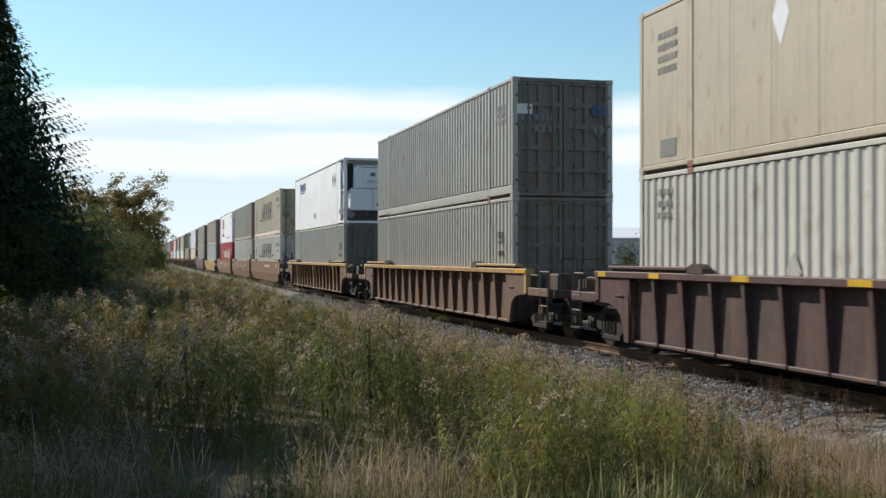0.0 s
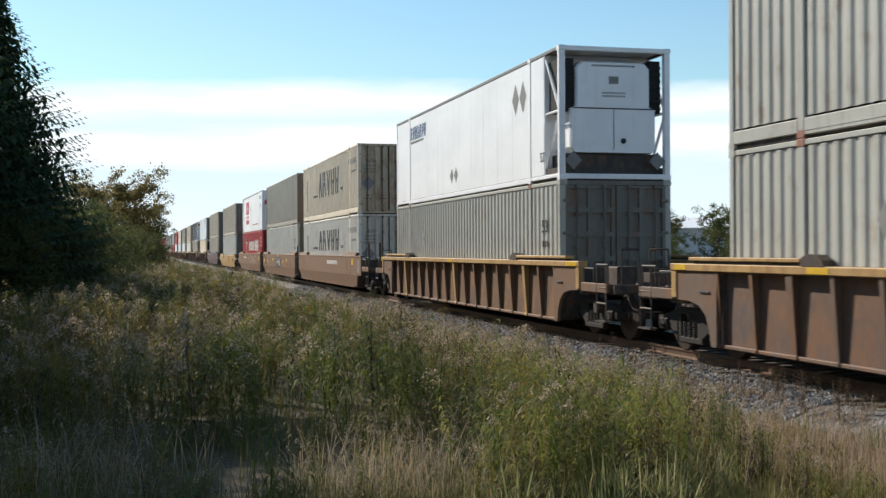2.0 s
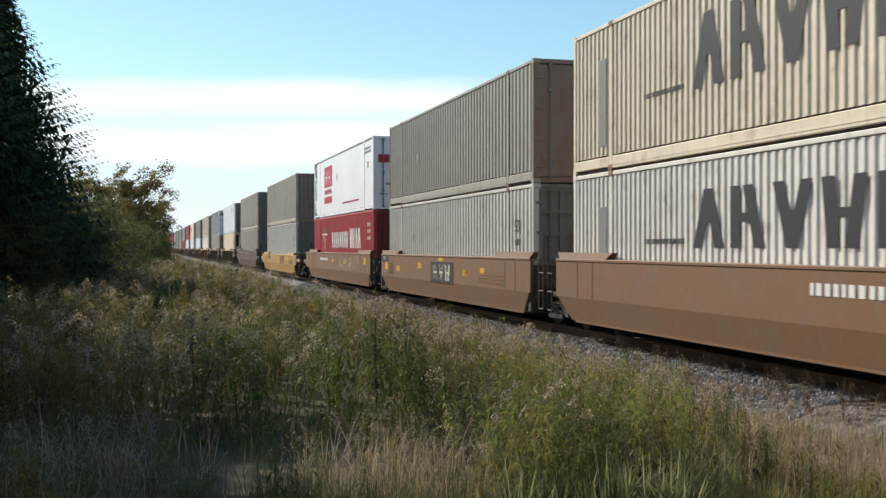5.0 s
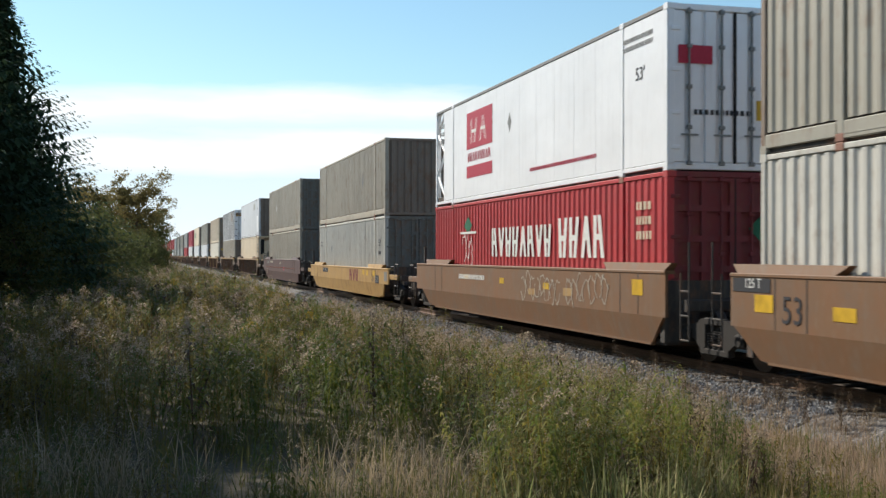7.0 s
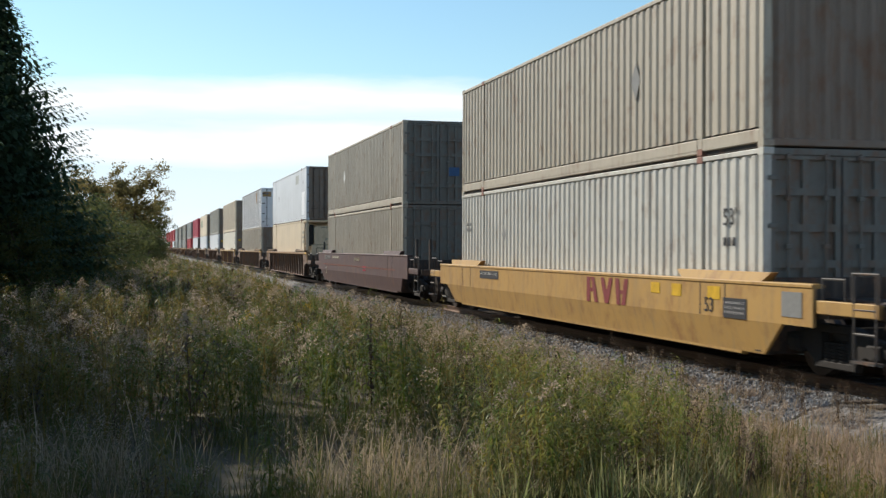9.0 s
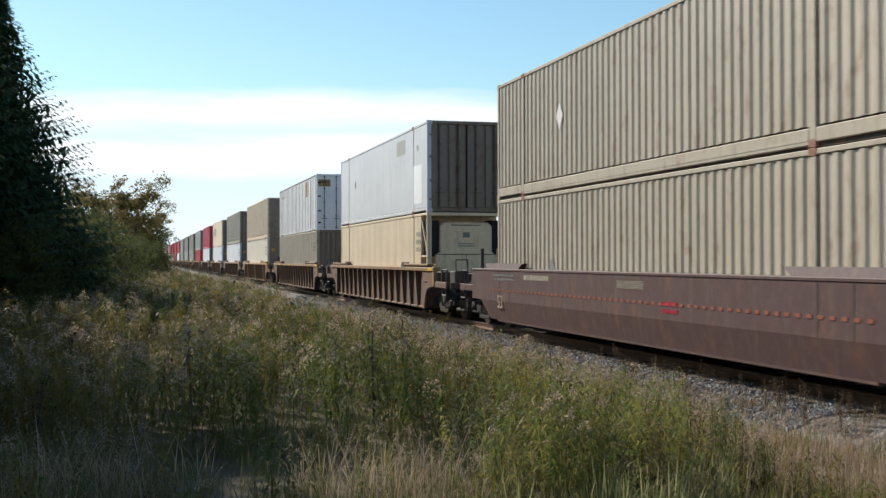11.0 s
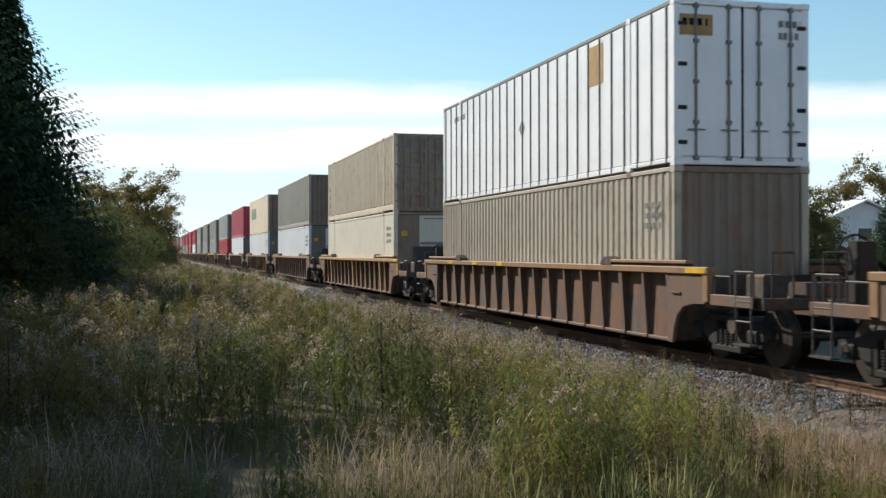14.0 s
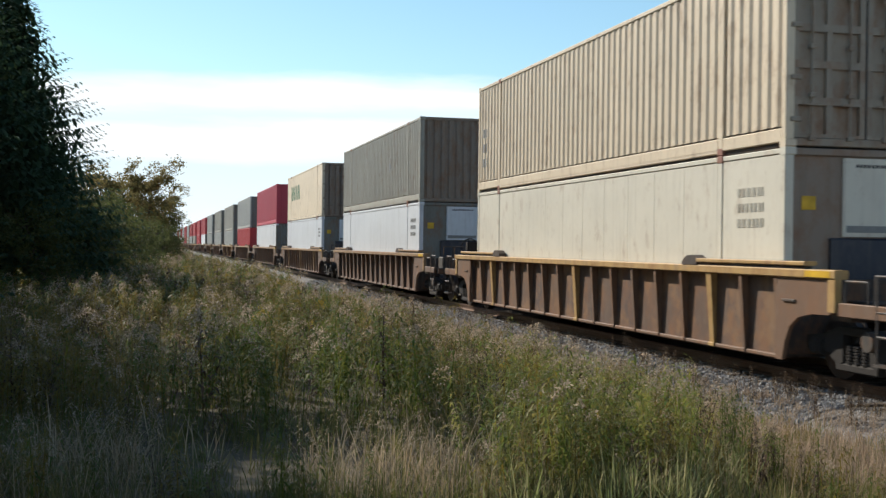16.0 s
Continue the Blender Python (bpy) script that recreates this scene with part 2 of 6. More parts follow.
# ---- mesh helpers ----
class G:
    """Gathers faces for one mesh."""
    def __init__(self):
        self.v, self.f = [], []

    def add(self, vs, fs):
        b = len(self.v)
        self.v += vs
        self.f += [tuple(b + i for i in q) for q in fs]
        return self

    def box(self, x0, x1, y0, y1, z0, z1, c=0.0):
        """A box, its upright or long edges chamfered by c."""
        if not c:
            return self.add([(x, y, z) for z in (z0, z1) for x, y in ((x0, y0), (x1, y0), (x1, y1), (x0, y1))],
                            [(3, 2, 1, 0), (4, 5, 6, 7), (0, 1, 5, 4), (1, 2, 6, 5), (2, 3, 7, 6), (3, 0, 4, 7)])
        d = [x1 - x0, y1 - y0, z1 - z0]
        ax = d.index(max(d))
        o = [i for i in range(3) if i != ax]
        lo, hi = (x0, y0, z0), (x1, y1, z1)
        a0, a1, b0, b1 = lo[o[0]], hi[o[0]], lo[o[1]], hi[o[1]]
        ring = [(a0 + c, b0), (a1 - c, b0), (a1, b0 + c), (a1, b1 - c), (a1 - c, b1), (a0 + c, b1), (a0, b1 - c), (a0, b0 + c)]
        vs = []
        for e in (lo[ax], hi[ax]):
            for a, b in ring:
                p = [0, 0, 0]
                p[ax], p[o[0]], p[o[1]] = e, a, b
                vs.append(tuple(p))
        fs = [tuple(range(8))[::-1], tuple(range(8, 16))] + [(i, (i + 1) % 8, 8 + (i + 1) % 8, 8 + i) for i in range(8)]
        if ax == 1:
            fs = [q[::-1] for q in fs]
        return self.add(vs, fs)

    def cyl(self, a, b, r, k=10, r2=None):
        a, b = Vector(a), Vector(b)
        d = (b - a).normalized()
        u = d.orthogonal().normalized()
        w = d.cross(u)
        r2 = r if r2 is None else r2
        vs = [tuple(p + (u * math.cos(2 * math.pi * i / k) + w * math.sin(2 * math.pi * i / k)) * q) for p, q in ((a, r), (b, r2)) for i in range(k)]
        return self.add(vs, [tuple(range(k))[::-1], tuple(range(k, 2 * k))] + [(i, (i + 1) % k, k + (i + 1) % k, k + i) for i in range(k)])

    def path(self, pts, r, k=6):
        for a, b in zip(pts, pts[1:]):
            self.cyl(a, b, r, k)
        return self

    def prism(self, outline, x0, x1):
        """An outline of (y, z) drawn out from x0 to x1."""
        k = len(outline)
        vs = [(x, y, z) for x in (x0, x1) for y, z in outline]
        return self.add(vs, [tuple(range(k)), tuple(range(k, 2 * k))[::-1]] + [(i, k + i, k + (i + 1) % k, (i + 1) % k) for i in range(k)])

    def mesh(self, name, material):
        me = bpy.data.meshes.new(name)
        me.from_pydata(self.v, [], self.f)
        bm = bmesh.new()
        bm.from_mesh(me)
        if len(bm.faces) < 6000:
            bmesh.ops.recalc_face_normals(bm, faces=bm.faces)
        bm.to_mesh(me)
        bm.free()
        me.materials.append(material)
        return me


CACHE = {}


def part(name, g, material, parent, label="", at=None):
    """One mesh object under a thing or part. g: a G, or a key and a builder, so that alike parts share one mesh."""
    if isinstance(g, tuple):
        key = (g[0], material.name)
        if key not in CACHE:
            CACHE[key] = g[1]().mesh(name, material)
        me = CACHE[key]
    else:
        me = g.mesh(name, material)
    ob = new(name, me)
    ob.parent = parent
    if at is not None:
        ob.matrix_basis = at
    if label:
        ob["label"] = label
    return ob


def single(name, g, material, label, category, kind="", group=""):
    return tagged(new(name, g.mesh(name, material)), label, category, group, kind)


def lettering(text, size, material, parent, at, name="lettering"):
    """Letters of the built-in font as a thin mesh that faces local -y of the pose."""
    cu = bpy.data.curves.new(name, "FONT")
    cu.body, cu.size, cu.extrude, cu.align_x, cu.align_y, cu.resolution_u = text, size, 0.002, "CENTER", "CENTER", 2
    tmp = new("tmp", cu)
    me = bpy.data.meshes.new_from_object(tmp.evaluated_get(bpy.context.evaluated_depsgraph_get()))
    bpy.data.objects.remove(tmp)
    me.materials.clear()
    me.materials.append(material)
    ob = new(name, me)
    ob.parent, ob.matrix_basis = parent, at
    return ob


# ---- ground, ballast and track ----
TRACK_X = 10.045
SIDE_X = 8.75


def ground_z(x, y):
    """Field at the camera's foot, falling to a shallow ditch before the ballast, level beyond the line."""
    def step(a, b, v):
        v = min(1, max(0, (v - a) / (b - a)))
        return v * v * (3 - 2 * v)
    z = 0.0 - 0.5 * step(2.5, 7.2, x) + 0.1 * step(12.5, 16, x)
    z += 0.35 * step(-3, -9, x)
    return z + 0.05 * noise.noise((x * 0.35, y * 0.35, 0)) + 0.02 * noise.noise((x * 1.3, y * 1.3, 3))


def build_ground():
    xs = [-3000, -900, -300, -120, -60, -35, -22] + [-16 + 0.5 * i for i in range(66)] + [18, 20, 24, 30, 40, 60, 100, 200, 500, 1200, 3000]
    ys = [-400, -150, -60, -25, -10] + [-4 + 0.5 * i for i in range(100)] + [47, 50, 54, 58, 64, 72, 82, 95, 110, 130, 160, 200, 260, 340, 450, 700, 1200, 2200, 4500]
    g = G()
    g.v = [(x, y, ground_z(x, y) if abs(x) < 60 else -0.3 + (0.5 if x < 0 else 0)) for y in ys for x in xs]
    k = len(xs)
    g.f = [(j * k + i, j * k + i + 1, (j + 1) * k + i + 1, (j + 1) * k + i) for j in range(len(ys) - 1) for i in range(k - 1)]
    m, n, l, p = tree("field_soil")
    a = noisy(n, l, 0.5, (1, 1, 1), 5, 0.35, 0.65)
    b = noisy(n, l, 7, (1, 1, 1), 7, 0.35, 0.7)
    col = mixed(n, l, a, (0.085, 0.068, 0.034), (0.135, 0.100, 0.058))
    col = mixed(n, l, scaled(n, l, b, 0.6), col, (0.05, 0.042, 0.028))
    l.new(col, p.inputs["Base Color"])
    p.inputs["Roughness"].default_value = 0.95
    bumped(n, l, p, noisy(n, l, 18, (1, 1, 1), 8, 0, 1), 0.6, 0.04)
    ob = single("ground", g, m, "dry autumn field of bare soil and short grass", "ground", "structure")
    for f in ob.data.polygons:
        f.use_smooth = True
    return ob


build_ground()


def build_ballast():
    g = G()
    prof = [(-2.75, -0.62), (-1.75, -0.24), (-1.40, -0.195), (1.40, -0.195), (1.75, -0.24), (2.75, -0.62)]
    ys = [-60, 0] + [6 + 3 * i for i in range(20)] + [90, 150, 300, 900, 3000]
    g.v = [(TRACK_X + x, y, z) for y in ys for x, z in prof]
    g.f = [(j * 6 + i, j * 6 + i + 1, j * 6 + 7 + i, j * 6 + 6 + i) for j in range(len(ys) - 1) for i in range(5)]
    m, n, l, p = tree("ballast_stone")
    vo, co = n.new("ShaderNodeTexVoronoi"), n.new("ShaderNodeTexCoord")
    vo.inputs["Scale"].default_value = 16
    l.new(co.outputs["Object"], vo.inputs["Vector"])
    bw = n.new("ShaderNodeRGBToBW")
    l.new(vo.outputs["Color"], bw.inputs["Color"])
    col = mixed(n, l, bw.outputs["Val"], (0.08, 0.077, 0.074), (0.25, 0.245, 0.24))
    col = mixed(n, l, scaled(n, l, noisy(n, l, 0.8, (1, 1, 1), 5), 0.5), col, (0.12, 0.09, 0.065))
    l.new(col, p.inputs["Base Color"])
    p.inputs["Roughness"].default_value = 0.9
    bumped(n, l, p, vo.outputs["Distance"], 0.8, -0.05)
    single("ballast_bed", g, m, "grey crushed stone ballast bed under the track", "ballast", "structure")
    # loose stones on the near shoulder
    s = G()
    rnd = random.Random(5)
    for i in range(11000):
        y = 13 + 50 * rnd.random() ** 1.7
        x = rnd.uniform(-2.5, -0.85)
        z = -0.195 if x > -1.40 else (-0.195 - (-1.40 - x) * 0.128 if x > -1.75 else -0.24 - (-1.75 - x) * 0.38)
        r = rnd.uniform(0.022, 0.05)
        q = Euler((rnd.uniform(0, 6), rnd.uniform(0, 6), rnd.uniform(0, 6))).to_matrix()
        vs = [q @ Vector(v) for v in ((r, 0, 0), (-r, 0, 0), (0, r * 0.8, 0), (0, -r * 0.9, 0), (0, 0, r * 0.7), (0, 0, -r * 0.7))]
        s.add([(TRACK_X + x + v.x, y + v.y, z + 0.008 + v.z) for v in vs], [(0, 2, 4), (2, 1, 4), (1, 3, 4), (3, 0, 4), (2, 0, 5), (1, 2, 5), (3, 1, 5), (0, 3, 5)])
    m2, n, l, p = tree("loose_stone")
    geo = n.new("ShaderNodeNewGeometry")
    l.new(mixed(n, l, geo.outputs["Random Per Island"], (0.09, 0.088, 0.086), (0.32, 0.315, 0.31)), p.inputs["Base Color"])
    p.inputs["Roughness"].default_value = 0.9
    single("ballast_stones", s, m2, "loose grey crushed stones on the ballast shoulder", "gravel", "stuff")


build_ballast()


def build_track():
    rail = [(-0.07, -0.16), (0.07, -0.16), (0.07, -0.145), (0.012, -0.12), (0.012, -0.045), (0.036, -0.03), (0.036, -0.004), (0.028, 0), (-0.028, 0), (-0.036, -0.004), (-0.036, -0.03), (-0.012, -0.045), (-0.012, -0.12), (-0.07, -0.145)]
    for sx in (-0.755, 0.755):
        g = G()
        k = len(rail)
        g.add([(TRACK_X + sx + x, y, z) for y in (-60, 3000) for x, z in rail], [tuple(range(k)), tuple(range(k, 2 * k))[::-1]] + [(i, k + i, k + (i + 1) % k, (i + 1) % k) for i in range(k)])
        single("rail", g, M_RAIL, "rusty steel rail with a worn head", "rail", "structure")
    ties = tagged(new("railway_ties"), "weathered timber ties half sunk in grey ballast", "railway ties", "", "structure")
    rnd = random.Random(8)
    for i in range(150):
        part("tie", (("tie", i % 3), lambda: G().box(-1.3, 1.3, -0.115, 0.115, -0.34, -0.164, 0.012)), M_TIE, ties, "", pose(TRACK_X + rnd.uniform(-0.03, 0.03), 8 + 0.5 * i, 0, 0, 0, rnd.uniform(-1, 1)))


build_track()

# ---- containers: x across (near side -W/2), y from the end that comes first, z from the base ----
CL, CW, CH = 16.154, 2.59, 2.896
POSTS = (CL / 2 - 6.1, CL / 2 + 6.1)      # lifting posts of the forty-foot frame


def corrugated(length, height, pitch=0.283, depth=0.030):
    """A trapezoid sheet along +y, its outer skin at x = 0, seen from -x."""
    k = max(1, round(length / pitch))
    p = length / k
    ys = []
    for i in range(k):
        b = i * p
        ys += [(b, depth), (b + 0.24 * p, depth), (b + 0.45 * p, 0), (b + 0.79 * p, 0)]
    ys.append((length, depth))
    g = G()
    g.v = [(x, y, z) for y, x in ys for z in (0, height)]
    g.f = [(2 * i, 2 * i + 2, 2 * i + 3, 2 * i + 1) for i in range(len(ys) - 1)]
    return g




def runs(gap):
    """The three runs of side sheet between corner posts and lifting posts."""
    return ((0.13, POSTS[0] - gap), (POSTS[0] + gap, POSTS[1] - gap), (POSTS[1] + gap, CL - 0.13))



FOLDED = {"corrugated": 0.283, "fine": 0.215}      # kinds of folded sheet and their pitch


def side_panel_mesh(style, a, b):
    """One run of the side between two posts."""
    z0, z1 = 0.305 if style in FOLDED else 0.155, CH - 0.105
    if style in FOLDED:
        c = corrugated(b - a, z1 - z0, FOLDED[style])
        return G().add([(x + 0.012, y + a, z + z0) for x, y, z in c.v], c.f)
    if style == "shallow":
        c = corrugated(b - a, z1 - z0, 1.22, 0.014)
        return G().add([(x + 0.008, y + a, z + z0) for x, y, z in c.v], c.f)
    k = max(1, round((b - a) / 1.22))       # sheets lapped edge on edge
    g, ys = G(), []
    for i in range(k):
        u, v = a + (b - a) * i / k, a + (b - a) * (i + 1) / k
        ys += [(u, 0.018), (u + 0.008, 0.012), (v - 0.006, 0.0115), (v - 0.004, 0.018)]
    g.v = [(x, y, z) for y, x in ys for z in (z0, z1)]
    g.f = [(2 * i, 2 * i + 2, 2 * i + 3, 2 * i + 1) for i in range(len(ys) - 1)]
    return g


def side_frame(slim=False):
    """Bottom rail, raised at both overhangs; a slim one under smooth sheets."""
    g = G()
    lo, hi = POSTS
    if slim:
        g.box(0.0, 0.10, lo + 0.09, hi - 0.09, 0.03, 0.145, 0.012)
        for a, b in ((0.13, lo - 0.09), (hi + 0.09, CL - 0.13)):
            g.box(0.0, 0.10, a, b, 0.06, 0.145, 0.012)
        return g
    g.box(0.0, 0.10, lo + 0.09, hi - 0.09, 0.04, 0.275, 0.012)
    g.box(-0.006, 0.03, lo + 0.1, hi - 0.1, 0.10, 0.122)
    for a, b in ((0.13, lo - 0.09), (hi + 0.09, CL - 0.13)):
        g.box(0.0, 0.10, a, b, 0.075, 0.275, 0.012)
    return g


def top_rail_mesh():
    return G().box(0.004, 0.09, 0.13, CL - 0.13, CH - 0.095, CH - 0.012, 0.012)


def post_mesh():
    g = G()
    g.box(0.0, 0.16, -0.082, 0.082, 0.118, CH - 0.118, 0.012)
    return g


def lift_casting_mesh():
    return G().box(-0.006, 0.17, -0.09, 0.09, 0.0, 0.118, 0.014)


def corner_mesh():
    return G().box(0, 0.14, 0, 0.13, 0.118, CH - 0.118, 0.015)


def casting_mesh():
    return G().box(-0.006, 0.17, -0.006, 0.16, 0, 0.118, 0.02)


DOOR_Z0, DOOR_Z1, DOOR_W = 0.14, CH - 0.12, 1.19


def door_mesh():
    """One leaf, facing -y."""
    return G().box(0.0, DOOR_W, 0.062, 0.10, DOOR_Z0, DOOR_Z1)


def door_ribs(style):
    """Raised bands of a leaf: (key, x0, x1, z0, z1)."""
    if style == "panelled":           # five sunk fields between raised bands
        out = [(0, DOOR_W, max(DOOR_Z0, DOOR_Z0 + (DOOR_Z1 - DOOR_Z0) * k / 5 - 0.055), min(DOOR_Z1, DOOR_Z0 + (DOOR_Z1 - DOOR_Z0) * k / 5 + 0.055)) for k in range(6)]
        return out + [(x, x + 0.1, DOOR_Z0 + 0.01, DOOR_Z1 - 0.01) for x in (0.0, DOOR_W / 2 - 0.05, DOOR_W - 0.1)]
    if style == "ribbed":
        return [(0.02 + k * 0.3, 0.22 + k * 0.3, DOOR_Z0 + 0.02, DOOR_Z1 - 0.02) for k in range(4)]
    return [(0.02, DOOR_W - 0.02, DOOR_Z0 + 0.03, DOOR_Z1 - 0.03)]


def rod_mesh():
    g = G().cyl((0, -0.02, 0.1), (0, -0.02, CH - 0.08), 0.021, 8)
    for z in (0.13, 0.75, 1.45, 2.15, CH - 0.14):
        g.box(-0.045, 0.045, -0.05, 0.012, z - 0.035, z + 0.035, 0.01)
    g.box(-0.16, 0.16, -0.055, -0.035, 0.60, 0.632)
    return g


def hinge_mesh():
    return G().box(-0.03, 0.13, -0.022, 0.02, -0.035, 0.035, 0.008)


def bar_rows(w, h, rows, seed, gap=0.35):
    """Writing too blurred to read: rows of short bars in the plane y = 0."""
    g, rnd = G(), random.Random(seed)
    for r in range(rows):
        z1 = h * (1 - r / rows)
        z0 = z1 - h / rows * (1 - gap - 0.1)
        x = 0.0
        while x < w * 0.98:
            d = min(w - x, rnd.uniform(0.4, 0.8) * h / rows)
            g.box(x, x + d * 0.62, -0.003, 0.001, z0, z1)
            x += d
    return g


def container(name, y0, z0, side, end, style="corrugated", end_kind="panelled", rods=True, label="", category="shipping container", marks=()):
    """side, end: paint names. end_kind: panelled, ribbed or flat doors; corrugated front wall; unit: a cooling unit in a frame."""
    c = tagged(new(name), label, category, "double-stacked containers of the train")
    c.matrix_basis = pose(TRACK_X, y0, z0)
    c["y0"] = y0
    S, E = PAINT[side], PAINT[end]
    open_far = "crimson" in label      # an open tube frame at the far end
    far_y = CL - 0.9 if open_far else CL
    hw = CW / 2
    near, far = pose(-hw, 0, 0), pose(hw, CL, 0, 0, 0, 180)
    for m in (near, far):
        for k, (a, b) in enumerate(runs(0.125 if style in FOLDED else 0.098)):
            if end_kind == "unit" and m is near and k == 0:
                a = 1.0
            if end_kind == "unit" and m is far and k == 2:
                b = CL - 1.0
            if open_far and ((m is near and k == 2) or (m is far and k == 0)):
                a, b = (a, far_y - 0.02) if m is near else (0.92, b)
            part("side_panel", (("side", style, a, b), lambda: side_panel_mesh(style, a, b)), S, c, "", m)
        if style == "posts" and m is near:
            for k in range(26):
                part("panel_post", ("ppost", lambda: G().box(-0.012, 0.01, -0.022, 0.022, 0.05, CH - 0.1, 0.005)), M_MARKB, c, "", m @ pose(0, 0.33 + k * 0.62, 0))
        slim = style not in FOLDED
        part("side_frame", (("side_frame", slim), lambda: side_frame(slim)), S, c, "", m)
        part("top_rail", ("top_rail", top_rail_mesh), M_MARKB if side == "white" else S, c, "", m)
        for y in POSTS:
            post = part("lifting_post", ("lift", post_mesh), S, c, "", m @ pose(0, y, 0))
            for z in (0, CH - 0.118):
                part("casting", ("lcast", lift_casting_mesh), S if side == "white" else PAINT["casting"], post, "", pose(0, 0, z))
    for m in (near, far):
        for y, turn in ((0, 0), (CL, 1)):
            q = m @ (pose(0, y, 0) if not turn else pose(0, y, 0) @ Matrix.Diagonal((1, -1, 1, 1)))
            part("corner_post", ("corner", corner_mesh), S if end_kind != "flat" else E, c, "", q)
            for z in (0, CH - 0.118):
                part("corner_casting", ("casting", casting_mesh), S, c, "", q @ pose(0, 0, z))
    part("roof", ("roof", lambda: G().box(-hw + 0.02, hw - 0.02, 0.05, CL - 0.05, CH - 0.05, CH - 0.012)), S, c)
    part("floor", ("floor", lambda: G().box(-hw + 0.05, hw - 0.05, 0.13, CL - 0.13, 0.012, 0.28)), PAINT["dark"], c)
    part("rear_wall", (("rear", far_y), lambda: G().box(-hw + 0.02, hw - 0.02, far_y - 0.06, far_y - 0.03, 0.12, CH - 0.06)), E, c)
    if open_far:
        for sgn in (-1, 1):
            x = sgn * (hw - 0.06)
            part("frame_tube", (("fartube", sgn), lambda: G().path([(x, far_y, 0.3), (x, CL - 0.12, 0.95), (x, far_y, 1.6), (x, CL - 0.12, 2.2), (x, far_y, CH - 0.12)], 0.035, 6)), S, c)
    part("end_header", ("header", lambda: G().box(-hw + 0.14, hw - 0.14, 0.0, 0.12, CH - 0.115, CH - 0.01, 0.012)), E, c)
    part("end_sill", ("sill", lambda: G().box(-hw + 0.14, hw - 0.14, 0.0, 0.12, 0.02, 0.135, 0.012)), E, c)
    if end_kind == "corrugated":
        def front():
            s = corrugated(CW - 0.28, CH - 0.25, 0.26, 0.045)
            g = G()
            g.add([(y - hw + 0.14, x + 0.02, z + 0.135) for x, y, z in s.v], s.f)
            return g
        part("end_wall", ("front", front), E, c)
    elif end_kind == "unit":
        cooling_end(c, E, S)
    elif end_kind == "flush_unit":
        flush_cooling_end(c, E, S)
    else:
        for sgn in (-1, 1):
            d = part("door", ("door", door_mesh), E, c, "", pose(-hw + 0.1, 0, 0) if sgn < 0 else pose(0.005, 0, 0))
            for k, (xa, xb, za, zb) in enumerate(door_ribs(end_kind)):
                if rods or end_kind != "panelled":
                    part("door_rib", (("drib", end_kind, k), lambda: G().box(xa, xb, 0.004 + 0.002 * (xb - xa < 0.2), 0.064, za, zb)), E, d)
            for x in (0.3, 0.92):
                if rods:
                    part("lock_rod", ("rod", rod_mesh), M_MARKB if end_kind == "flat" or side == "white" else PAINT["rod"] if end_kind == "ribbed" else E, d, "", pose(x, 0, 0))
            for z in (0.4, 1.0, 1.75, 2.45):
                part("hinge", ("hinge", hinge_mesh), M_BLACK if side == "white" and style == "posts" else E, d, "", pose(0.0 if sgn < 0 else 1.09, 0, z))
        part("door_gasket", ("gasket", lambda: G().box(-0.012, 0.012, -0.004, 0.08, 0.14, CH - 0.12)), M_BLACK, c)
    for mk in marks:
        mark(c, *mk)
    return c


